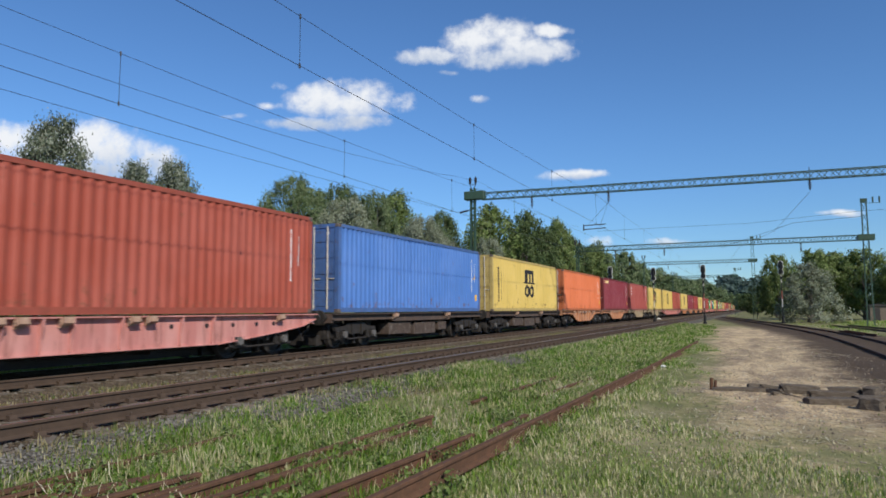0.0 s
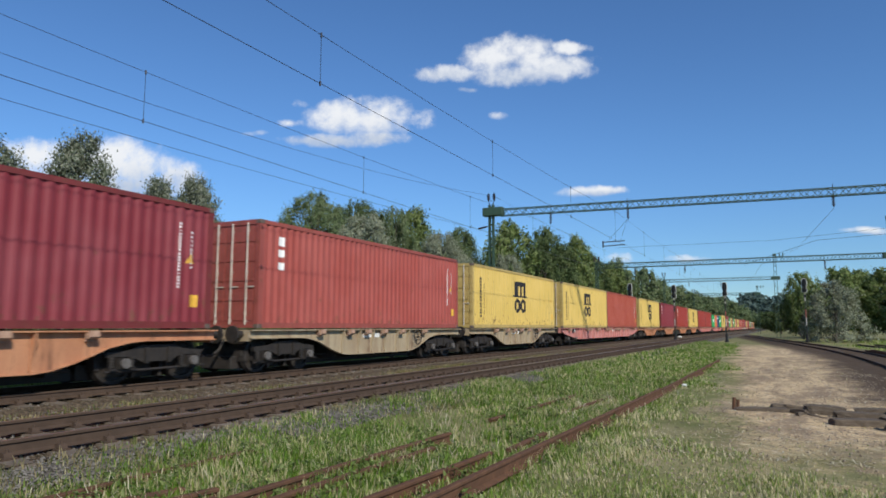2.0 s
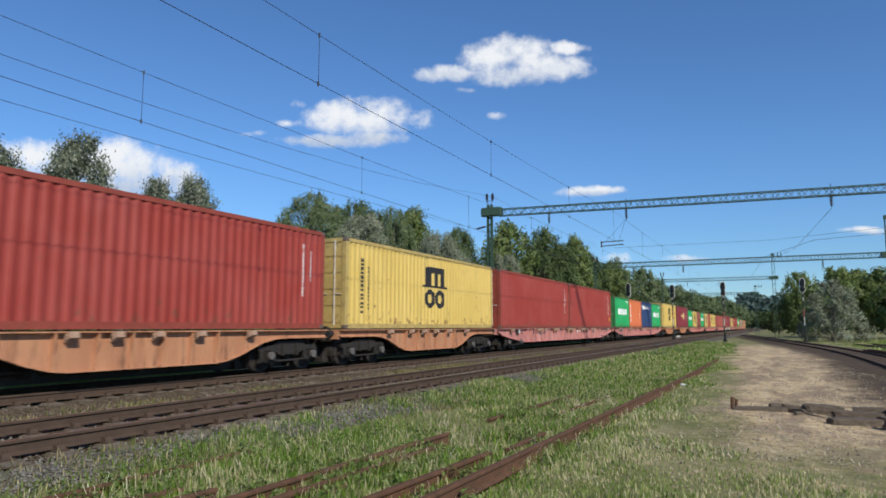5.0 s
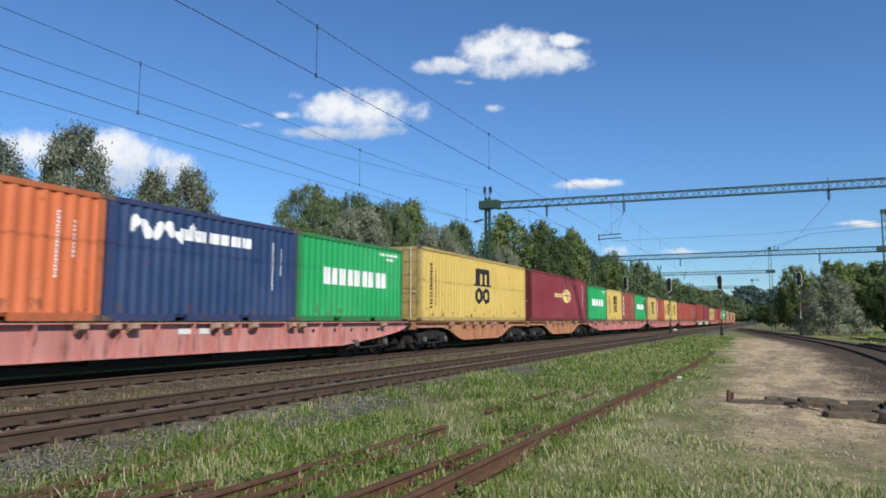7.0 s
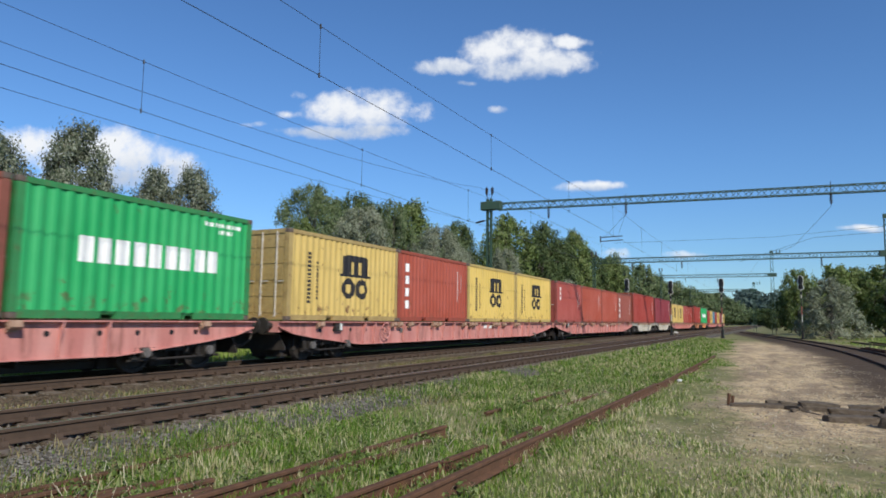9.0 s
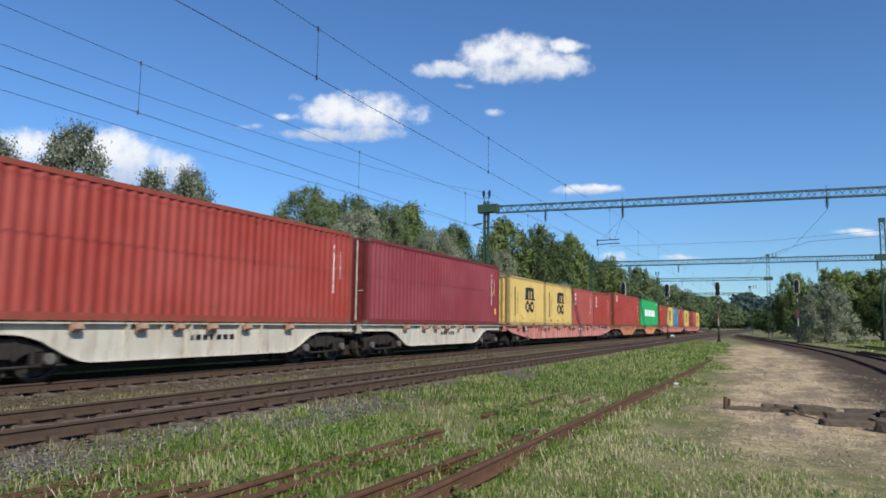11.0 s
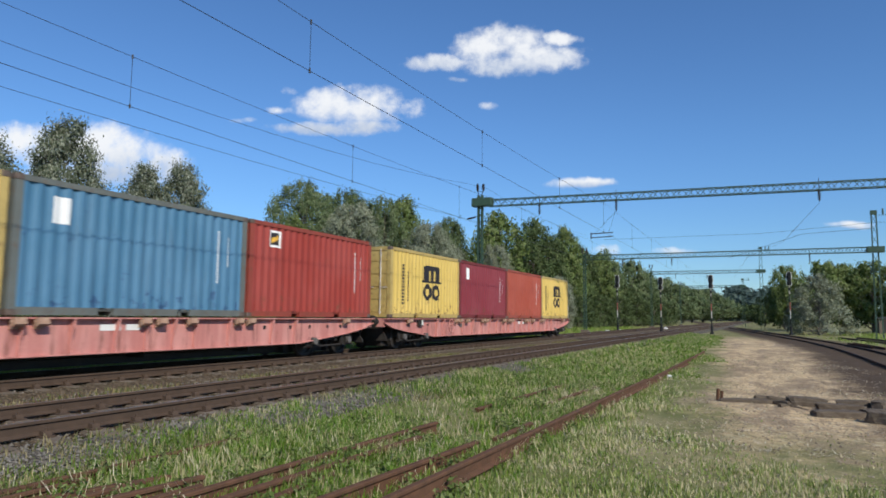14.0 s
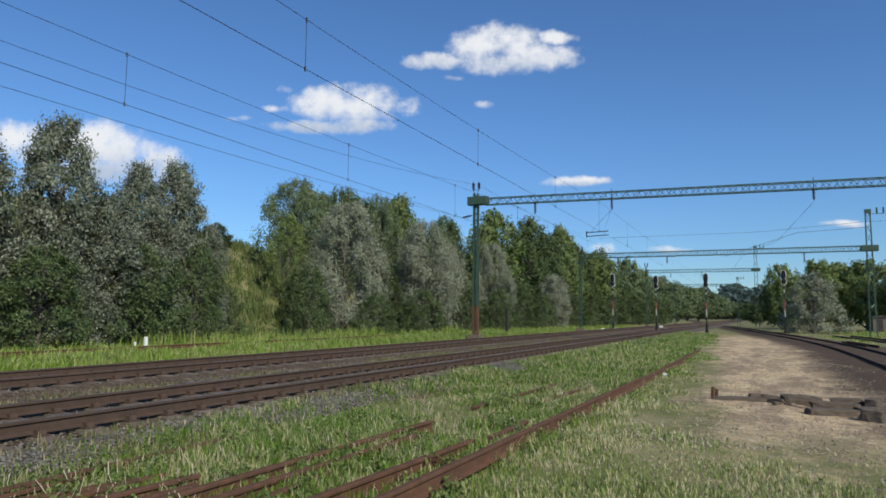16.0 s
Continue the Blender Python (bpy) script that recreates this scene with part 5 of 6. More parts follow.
def make_leafy_weeds():
    """Low broad-leaved plants among the old rails."""
    rng = np.random.RandomState(31)
    lobes = []
    while len(lobes) < 420:
        x, y = rng.uniform(-6.6, -2.2), 2.5 + 22 * rng.uniform(0, 1) ** 1.6
        if strip(np.array(x), np.array(y)) > 0.45:
            lobes.append((x, y, float(height(x, y)) + 0.05, rng.uniform(0.06, 0.2), 0.8))
    v, f = leaves(rng, lobes, 22000, 0.026, 0.6)
    z = height(v[:, 0], v[:, 1])
    v[:, 2] = np.maximum(v[:, 2], z + 0.005)
    return tagged(new("leafy_weeds", raw_mesh("leafy_weeds", v, f, LEAF["bright"])), "low broad-leaved weeds among rusty rails", "weeds", kind="stuff")


make_leafy_weeds()


def make_straw():
    """Dead pale stems lying and standing among the old rails."""
    rng = np.random.RandomState(33)
    n = 2600
    x, y = rng.uniform(-6.4, -2.3, n), 2.6 + 20 * rng.uniform(0, 1, n) ** 1.5
    ok = wave(x, y, 14) > -0.1
    x, y = x[ok], y[ok]
    n = len(x)
    a, h, out = rng.uniform(0, 6.3, n), rng.uniform(0.04, 0.2, n), rng.uniform(0.05, 0.22, n)
    w = rng.uniform(0.002, 0.005, n)
    z = height(x, y)
    dx, dy = np.cos(a), np.sin(a)
    p = [np.stack([x - dy * w, y + dx * w, z], -1), np.stack([x + dy * w, y - dx * w, z], -1),
         np.stack([x + dx * out + dy * w, y + dy * out - dx * w, z + h], -1), np.stack([x + dx * out - dy * w, y + dy * out + dx * w, z + h], -1)]
    v = np.stack(p, 1).reshape(-1, 3)
    return tagged(new("dry_stems", raw_mesh("dry_stems", v, np.arange(n)[:, None] * 4 + np.array([[0, 1, 2, 3]]), STRAW)), "pale dead grass stems among old rails", "dry grass", kind="stuff")


make_straw()


def make_litter_straw():
    """Pale stems and dark twigs lying flat on the bare earth."""
    rng = np.random.RandomState(35)
    for name, label, count, mat, seed in (("flat_straw", "pale dry straw scattered on bare earth", 5000, STRAW, 17), ("dark_twigs", "dark twigs and crumbs scattered on bare earth", 5000, OLD_WOOD, 18)):
        x, y = rng.uniform(-2.4, 3.0, count), 9.5 + 24 * rng.uniform(0, 1, count) ** 1.4
        ok = (wave(x, y, seed) + 0.6 * wave(x * 3, y * 3, seed + 1) > 0.1) & (x + 2.0 + 0.02 * (y - 12) > 0)
        x, y = x[ok], y[ok]
        k = len(x)
        a, out, w = rng.uniform(0, 6.3, k), rng.uniform(0.03, 0.12, k), rng.uniform(0.003, 0.008, k)
        z = height(x, y) + 0.006
        dx, dy = np.cos(a), np.sin(a)
        lift = rng.uniform(0.0, 0.03, k)
        p = [np.stack([x - dy * w, y + dx * w, z], -1), np.stack([x + dy * w, y - dx * w, z], -1),
             np.stack([x + dx * out + dy * w, y + dy * out - dx * w, z + lift], -1), np.stack([x + dx * out - dy * w, y + dy * out + dx * w, z + lift], -1)]
        v = np.stack(p, 1).reshape(-1, 3)
        tagged(new(name, raw_mesh(name, v, np.arange(k)[:, None] * 4 + np.array([[0, 1, 2, 3]]), mat)), label, "straw" if mat is STRAW else "twigs", kind="stuff")


make_litter_straw()


def make_stones(name, label, seed, zones, mat):
    rng = np.random.RandomState(seed)
    shape = np.array([(1, 0, 0), (-1, 0, 0), (0, 1, 0), (0, -1, 0), (0, 0, 0.8), (0, 0, -0.8)])
    tri = np.array([(0, 2, 4), (2, 1, 4), (1, 3, 4), (3, 0, 4), (2, 0, 5), (1, 2, 5), (3, 1, 5), (0, 3, 5)])
    vs, fs, base = [], [], 0
    for x0, x1, y0, y1, n, s0, s1, z_of in zones:
        x, y = rng.uniform(x0, x1, n), y0 + (y1 - y0) * rng.uniform(0, 1, n) ** 1.4
        s = s0 + (s1 - s0) * rng.uniform(0, 1, n) ** 2
        v = shape[None] * s[:, None, None] * rng.uniform(0.6, 1.3, (n, 6, 3))
        a = rng.uniform(0, 6.3, n)
        c, d = np.cos(a)[:, None], np.sin(a)[:, None]
        vx, vy = v[..., 0] * c - v[..., 1] * d, v[..., 0] * d + v[..., 1] * c
        v = np.stack([vx + x[:, None], vy + y[:, None], v[..., 2] + (z_of(x, y) + s * 0.2)[:, None]], -1)
        vs.append(v.reshape(-1, 3))
        fs.append((base + np.arange(n)[:, None, None] * 6 + tri[None]).reshape(-1, 3))
        base += n * 6
    return tagged(new(name, raw_mesh(name, np.concatenate(vs), np.concatenate(fs), mat)), label, "stones", kind="stuff")


def stone_material(name, a, b):
    m = bpy.data.materials.new(name)
    m.use_nodes = True
    n = Nodes(m.node_tree)
    bsdf = m.node_tree.nodes["Principled BSDF"]
    rnd = n.add("ShaderNodeNewGeometry").outputs["Random Per Island"]
    co = n.add("ShaderNodeTexCoord").outputs["Object"]
    n.put(bsdf.inputs["Base Color"], n.mix(0.3, n.mix(rnd, a, b), n.mix(n.noise(co, 60, 3), (0.05, 0.05, 0.05), (0.4, 0.38, 0.34))))
    bsdf.inputs["Roughness"].default_value = 0.9
    bsdf.inputs["Specular IOR Level"].default_value = 0.2
    return m


make_stones("gravel_stones", "loose grey gravel stones along the track", 41,
            [(-7.45, -6.1, 2.5, 32.0, 14000, 0.01, 0.032, shoulder_z)], stone_material("grey_stone", (0.08, 0.07, 0.058), (0.20, 0.182, 0.155)))
make_stones("brown_gravel_stones", "loose brown gravel stones between the rails", 42,
            [(-16.2, -7.5, 3.5, 40.0, 16000, 0.015, 0.042, lambda x, y: np.where(np.abs(x + 10.9) < 1.2, -0.285, -0.225))], stone_material("brown_stone", (0.055, 0.042, 0.032), (0.18, 0.145, 0.11)))
make_stones("earth_pebbles", "pale pebbles and clods on bare earth", 43,
            [(-2.2, 4.0, 7.5, 30.0, 6500, 0.006, 0.026, height)], stone_material("pale_stone", (0.14, 0.095, 0.06), (0.50, 0.40, 0.27)))


def make_litter(x, y, z, size, seed, words):
    """A crumpled scrap or pale stone."""
    rng = np.random.RandomState(seed)
    bm = bmesh.new()
    bmesh.ops.create_icosphere(bm, subdivisions=2, radius=size)
    for v in bm.verts:
        v.co = Vector((v.co.x * rng.uniform(0.8, 1.3), v.co.y * rng.uniform(0.7, 1.2), v.co.z * rng.uniform(0.4, 0.7)))
    ob = new("litter_scrap", finish(bm, "litter_scrap", WHITE))
    ob.location = (x, y, z + size * 0.35)
    return tagged(ob, words, "litter", "white scraps by the tracks")


for i, (x, y, z, size) in enumerate(((-2.45, 20.0, GROUND_Z, 0.09), (-10.75, 8.55, -0.29, 0.07), (-16.3, 78.0, -0.3, 0.22), (-16.1, 84.5, -0.3, 0.2), (-12.4, 98.0, -0.25, 0.3))):
    make_litter(x, y, z, size, i, "small white scrap lying beside the track")


# ---- marks on the containers ----
def wall_depth(y, L):
    """How deep the near wall lies at y, 0 on the ribs."""
    run = L - 0.32
    count = int(run / 0.278)
    pitch = run / count
    f = ((y + run / 2) % pitch) / pitch
    for f0, f1, d0, d1 in ((0, 0.26, 0, 0), (0.26, 0.5, 0, 1), (0.5, 0.76, 1, 1), (0.76, 1.0, 1, 0)):
        if f <= f1 + 1e-6:
            return 0.036 * (d0 + (d1 - d0) * (f - f0) / (f1 - f0))
    return 0.0


def wall_patch(bm, y0, y1, z0, z1, L):
    """A painted patch that follows the ribs of the near wall."""
    run = L - 0.32
    count = int(run / 0.278)
    pitch = run / count
    cuts = {y0, y1}
    for i in range(int((y0 + run / 2) / pitch) - 1, int((y1 + run / 2) / pitch) + 2):
        for f in (0, 0.26, 0.5, 0.76):
            y = -run / 2 + (i + f) * pitch
            if y0 < y < y1:
                cuts.add(y)
    cuts = sorted(cuts)
    lo = [bm.verts.new((HALF - 0.012 - wall_depth(y, L) + 0.004, y, z0)) for y in cuts]
    hi = [bm.verts.new((HALF - 0.012 - wall_depth(y, L) + 0.004, y, z1)) for y in cuts]
    for i in range(len(cuts) - 1):
        bm.faces.new((lo[i], lo[i + 1], hi[i + 1], hi[i]))


def wall_shape(inside, y0, y1, z0, z1, L, cell=0.045):
    """The cells of a shape, run by run, as patches on the near wall. y grows towards the tail."""
    bm = bmesh.new()
    rows = int((z1 - z0) / cell)
    cols = int((y1 - y0) / cell)
    for r in range(rows):
        v = (r + 0.5) / rows
        start = None
        for k in range(cols + 1):
            on = k < cols and inside((k + 0.5) / cols, v)
            if on and start is None:
                start = k
            if not on and start is not None:
                wall_patch(bm, y0 + start * cell, y0 + k * cell, z0 + r * (z1 - z0) / rows, z0 + (r + 1) * (z1 - z0) / rows, L)
                start = None
    return bm


MARK_BLACK = material("black_mark", (0.02, 0.018, 0.02), None, 0.6, bump=0)
MARK_WHITE = material("white_mark", (0.84, 0.84, 0.82), (0.76, 0.76, 0.74), 0.6, bump=0)
MARK_YELLOW = material("yellow_mark", (0.75, 0.42, 0.05), None, 0.6, bump=0)
MARK_GOLD = material("gold_mark", (0.78, 0.55, 0.16), (0.7, 0.62, 0.4), 0.6, scale=6, bump=0)


def twin_arch(u, v):
    """Two arches on a foot over two open rings."""
    if v > 0.50:
        w = (v - 0.50) / 0.50
        if w < 0.12:
            return True
        if u < 0.12 or u > 0.90:
            return False
        if w > 0.86 and (u < 0.18 or u > 0.84):
            return w < 0.94
        for c in (0.40, 0.66):
            if abs(u - c) < 0.055 and w < 0.70:
                return False
        return True
    w = v / 0.46
    if w > 1:
        return False
    for c in (0.29, 0.71):
        a, b = (u - c) / 0.20, (w - 0.5) / 0.5
        q = a * a + b * b
        if 0.20 < q < 1:
            return True
    return False


def blocks(n, gap=0.2):
    """A row of n plain blocks."""
    return lambda u, v: (u * n) % 1 < 1 - gap


def ticks(n):
    """A column of n short bars."""
    return lambda u, v: (v * n) % 1 < 0.66


def dashes(n):
    """A fine column of n long dashes."""
    return lambda u, v: (v * n) % 1 < 0.6


def bird(u, v):
    a, b = (u - 0.72) / 0.26, (v - 0.5) / 0.5
    if a * a + b * b < 1 and not (abs(a + b * 0.5) < 0.08 or abs(b - 0.1) < 0.07):
        return True
    return u < 0.52 and 0.36 < v < 0.62 and (u * 9) % 1 < 0.78 and not (0.45 < v < 0.53 and (u * 9) % 1 > 0.3)


def beast(u, v):
    w = 0.5 + 0.22 * math.sin(u * 16) * (1 - u * 0.6)
    return abs(v - w) < 0.20 + 0.1 * math.sin(u * 37)


def mark(c, name, inside, y0, y1, z0, z1, L, mat, cell=0.05, label=""):
    tagged(part(name, wall_shape(inside, y0, y1, z0, z1, L, cell), mat, c, label), kind="stuff" if name in ("code_column", "lettering_column", "number_plate", "lettering", "sticker", "badge", "badge_bar") else "")


def solid(u, v):
    return True


def decorate(c, L, H, style):
    e = L / 2
    for s in style.split():
        if s == "arch":
            y, k = (0.35, 0.90) if L < 7 else (0.15, 1.05)
            mark(c, "emblem", twin_arch, y - k, y + k, H * 0.27, H * 0.27 + 1.55 * k, L, MARK_BLACK, 0.04, "black twin arch emblem over two rings")
        elif s == "columns":
            mark(c, "lettering_column", ticks(13), -e + 0.92, -e + 1.05, 0.5, H - 0.55, L, MARK_BLACK, 0.04)
            mark(c, "lettering_column", ticks(11), -e + 1.30, -e + 1.42, 0.62, H - 0.8, L, MARK_BLACK, 0.04)
        elif s == "ever":
            y0, y1, z, tall = (-1.75, 2.0, 1.12, 0.52) if L < 7 else (-3.1, 3.7, 1.10, 0.70)
            for i in range(9):
                a = y0 + i * (y1 - y0) / 9
                mark(c, "letter_block", solid, a, a + (y1 - y0) / 9 * 0.82, z, z + tall, L, MARK_WHITE, 0.035 if L < 7 else 0.05, "white letter block" if i == 0 else "")
            mark(c, "number_plate", lambda u, v: (u * 11) % 1 < 0.6 and (v > 0.6 or (v < 0.4 and 0.4 < u < 0.75)), e - 1.6, e - 0.4, H - 0.5, H - 0.24, L, MARK_WHITE, 0.03)
        elif s == "codes":
            mark(c, "code_column", dashes(20), e - 1.03, e - 0.98, H * 0.32, H - 0.45, L, MARK_WHITE, 0.024)
            mark(c, "code_column", dashes(9), e - 0.69, e - 0.64, H * 0.48, H - 0.6, L, MARK_WHITE, 0.024)
        elif s == "stickers":
            mark(c, "sticker", solid, e - 0.66, e - 0.36, 0.5, 0.78, L, MARK_YELLOW, 0.06)
            mark(c, "warning_mark", lambda u, v: abs(u - 0.5) < (1 - v) * 0.5, e - 0.8, e - 0.55, H * 0.52, H * 0.60, L, MARK_YELLOW, 0.03)
        elif s == "upright":
            mark(c, "lettering", ticks(3), -e + 0.75, -e + 1.0, H * 0.55, H * 0.9, L, MARK_WHITE, 0.05)
        elif s == "gold":
            mark(c, "lettering", ticks(4), -e + 0.6, -e + 0.85, H * 0.18, H * 0.88, L, MARK_WHITE, 0.05)
        elif s == "square":
            mark(c, "sticker", solid, -e + 0.75, -e + 1.15, H * 0.68, H * 0.88, L, MARK_WHITE, 0.06)
        elif s == "badge":
            def stripe(u, v):
                return 0.16 < u < 0.84 and 0.14 < v < 0.86 and abs(v - 0.3 - u * 0.4) < 0.14
            def field(u, v):
                return 0.12 < u < 0.88 and 0.10 < v < 0.90 and not stripe(u, v)
            place = (-e + 0.80, -e + 1.28, H * 0.74, H * 0.92, L)
            mark(c, "badge", lambda u, v: not (0.12 < u < 0.88 and 0.10 < v < 0.90), *place, MARK_WHITE, 0.03)
            mark(c, "badge", field, *place, MARK_BLACK, 0.03)
            mark(c, "badge_bar", stripe, *place, MARK_YELLOW, 0.03)
        elif s == "word":
            mark(c, "lettering", blocks(5), -e + 0.7, -e + 2.5, H * 0.84, H * 0.92, L, MARK_GOLD, 0.04)
        elif s == "bird":
            mark(c, "emblem", bird, -1.6, 2.2, H * 0.40, H * 0.70, L, MARK_GOLD, 0.045, "gold emblem beside a row of blocks")
        elif s == "beast":
            mark(c, "emblem", beast, -e + 0.55, -e + 2.5, H * 0.66, H * 0.9, L, MARK_WHITE, 0.04, "white beast-like emblem")
            mark(c, "lettering", blocks(6), -e + 2.0, -e + 4.3, H * 0.72, H * 0.82, L, MARK_WHITE, 0.04)


# ---- wagons ----
WAGON_PAINT = {
    "pink": material("faded_pink_red_paint", (0.58, 0.27, 0.235), (0.42, 0.135, 0.115), 0.65, scale=1.3, stretch=(1, 1.6, 0.22), fine=30, bump=0.1, dirt=(0.15, 0.055, 0.038), dirt_amount=0.85),
    "ochre": material("faded_orange_brown_paint", (0.50, 0.245, 0.13), (0.37, 0.155, 0.08), 0.7, scale=1.5, stretch=(1, 1.5, 0.25), fine=30, bump=0.1, dirt=(0.13, 0.06, 0.036), dirt_amount=0.85),
    "orange": material("bright_orange_paint", (0.64, 0.30, 0.145), (0.54, 0.23, 0.105), 0.6, scale=1.2, stretch=(1, 1.3, 0.3), fine=30, bump=0.08, dirt=(0.18, 0.08, 0.045), dirt_amount=0.5),
    "cream": material("dirty_cream_paint", (0.40, 0.33, 0.22), (0.27, 0.19, 0.115), 0.7, scale=1.6, stretch=(1, 1.4, 0.25), fine=30, bump=0.1, dirt=(0.14, 0.075, 0.045), dirt_amount=0.9),
    "grey": material("dirty_white_paint", (0.54, 0.51, 0.44), (0.42, 0.37, 0.30), 0.7, scale=1.6, stretch=(1, 1.4, 0.25), fine=30, bump=0.1, dirt=(0.2, 0.13, 0.08), dirt_amount=0.6),
    "dark": material("black_brown_wagon_paint", (0.07, 0.05, 0.042), (0.10, 0.065, 0.05), 0.75, scale=2, fine=30, bump=0.15, dirt=(0.2, 0.12, 0.08), dirt_amount=0.5)}
GEAR_BOX = material("dirty_brown_box", (0.06, 0.04, 0.03), (0.10, 0.07, 0.055), 0.75, scale=3, fine=30, bump=0.15, dirt=(0.30, 0.27, 0.23), dirt_amount=0.45)
LUG = material("tan_lug_paint", (0.46, 0.30, 0.21), (0.27, 0.15, 0.10), 0.7, scale=6, bump=0.1)


def wheel_mesh():
    bm = bmesh.new()
    prof = [(0.0, 0.10), (0.12, 0.10), (0.14, 0.03), (0.36, 0.02), (0.38, 0.065), (0.46, 0.06), (0.49, -0.065), (0.38, -0.07), (0.36, -0.02), (0.0, -0.02)]
    k = 24
    rings = [[bm.verts.new((d, r * math.cos(2 * math.pi * i / k), r * math.sin(2 * math.pi * i / k))) for i in range(k)] for r, d in prof if r > 0]
    for a, b in zip(rings, rings[1:]):
        for i in range(k):
            bm.faces.new((a[i], a[(i + 1) % k], b[(i + 1) % k], b[i]))
    bm.faces.new(rings[0])
    bm.faces.new(rings[-1][::-1])
    return finish(bm, "wheel", DARK_IRON)


def side_frame_mesh():
    """A welded side frame with axle boxes, springs and guides."""
    bm = bmesh.new()
    prism(bm, [(-1.25, 0.60), (-1.25, 0.70), (-0.70, 0.74), (-0.45, 0.84), (0.45, 0.84), (0.70, 0.74), (1.25, 0.70), (1.25, 0.60), (0.62, 0.60), (0.40, 0.48), (-0.40, 0.48), (-0.62, 0.60)], 0, -0.05, 0.05)
    for y in (-0.9, 0.9):
        box(bm, (0.06, y, 0.47), (0.2, 0.24, 0.22))
        for o in (-0.24, 0.24):
            bar(bm, (0.06, y + o, 0.38), (0.06, y + o, 0.60), 0.06, 8)
            for k in range(4):
                bar(bm, (0.06, y + o, 0.39 + k * 0.055), (0.06, y + o, 0.41 + k * 0.055), 0.08, 8)
            box(bm, (0.06, y + o, 0.35), (0.18, 0.16, 0.045))
        box(bm, (0.06, y, 0.33), (0.1, 0.6, 0.04))
    for y in (-0.3, 0.3):
        box(bm, (0.07, y, 0.62), (0.08, 0.08, 0.34))
    bar(bm, (0.08, -1.3, 0.30), (0.08, 1.3, 0.34), 0.03, 6)
    return finish(bm, "side_frame", DARK_IRON)


def axle_cap_mesh():
    bm = bmesh.new()
    bar(bm, (0.0, 0, 0), (0.07, 0, 0), 0.105, 12)
    for i in range(3):
        a = i * 2.094
        bar(bm, (0.07, 0.06 * math.cos(a), 0.06 * math.sin(a)), (0.085, 0.06 * math.cos(a), 0.06 * math.sin(a)), 0.018, 6)
    return finish(bm, "axle_cap", AXLE_GREY)


AXLE_GREY = material("greasy_grey_cap", (0.15, 0.14, 0.13), (0.08, 0.07, 0.065), 0.6, scale=9, bump=0.1)


def bolster_mesh():
    bm = bmesh.new()
    prism(bm, [(-0.9, 0.57), (0.9, 0.57), (0.9, 0.79), (0.32, 0.80), (0.30, 0.94), (-0.30, 0.94), (-0.32, 0.80), (-0.9, 0.79)], 1, -0.26, 0.26)
    return finish(bm, "bogie", DARK_IRON)


def beam_mesh(name, size):
    bm = bmesh.new()
    box(bm, (0, 0, 0), size)
    bmesh.ops.bevel(bm, geom=bm.edges[:], offset=0.02, segments=1, affect="EDGES")
    return finish(bm, name, DARK_IRON)


def axle_mesh():
    bm = bmesh.new()
    bar(bm, (-0.95, 0, 0), (0.95, 0, 0), 0.08, 10)
    return finish(bm, "axle", DARK_IRON)


BRAKE_BEAM, END_BEAM, LINKAGE, AXLE = beam_mesh("brake_beam", (1.5, 0.1, 0.44)), beam_mesh("bogie_end", (1.7, 0.12, 0.42)), beam_mesh("linkage", (1.1, 3.1, 0.34)), axle_mesh()
WHEEL, SIDE_FRAME, BOLSTER, AXLE_CAP = wheel_mesh(), side_frame_mesh(), bolster_mesh(), axle_cap_mesh()


def make_bogie(w, y):
    b = put_mesh("bogie", BOLSTER, w, (0, y, 0))
    put_mesh("linkage", LINKAGE, b, (0, 0, 0.29))
    for a in (-1, 1):
        put_mesh("brake_beam", BRAKE_BEAM, b, (0, a * 0.36, 0.34))
        put_mesh("bogie_end", END_BEAM, b, (0, a * 1.3, 0.52))
        put_mesh("axle", AXLE, b, (0, a * 0.9, 0.485))
    for s in (-1, 1):
        f = put_mesh("side_frame", SIDE_FRAME, b, (s * 1.0, 0, 0))
        if s < 0:
            f.rotation_euler = (0, 0, math.pi)
        for a in (-0.9, 0.9):
            cap = put_mesh("axle_cap", AXLE_CAP, b, (s * 1.17, a, 0.47), "greasy grey axle cap")
            if s < 0:
                cap.rotation_euler = (0, 0, math.pi)
            wh = put_mesh("wheel", WHEEL, b, (s * 0.75, a, 0.485))
            if s < 0:
                wh.rotation_euler = (0, 0, math.pi)
    return b


def sill_outline(style, half):
    """Side view of the sill: distances along and heights."""
    top = BASE_Z - 0.03
    if style == "pink":
        low = [(-half, 0.98), (-half + 0.6, 0.80), (-half + 1.6, 0.66), (-half + 4.0, 0.42), (half - 4.0, 0.42), (half - 1.6, 0.66), (half - 0.6, 0.80), (half, 0.98)]
    elif style == "dark":
        low = [(-half, 0.93), (-2.6, 0.93), (-2.5, 0.86), (2.5, 0.86), (2.6, 0.93), (half, 0.93)]
    else:
        b, c = (3.0, 4.6) if style == "grey" else (1.9, 4.3)
        low = [(-half, 0.92)]
        ease = [(0.0, 0.0), (0.15, 0.05), (0.35, 0.22), (0.65, 0.70), (0.85, 0.93), (1.0, 1.0)]
        low += [(-c + (c - b) * t, 0.92 - 0.56 * e) for t, e in ease]
        low += [(c - (c - b) * t, 0.92 - 0.56 * e) for t, e in reversed(ease)]
        low += [(half, 0.92)]
    return low + [(half, top), (-half, top)]


def low_at(outline, y):
    low = outline[:-2]
    return float(np.interp(y, [p[0] for p in low], [p[1] for p in low]))


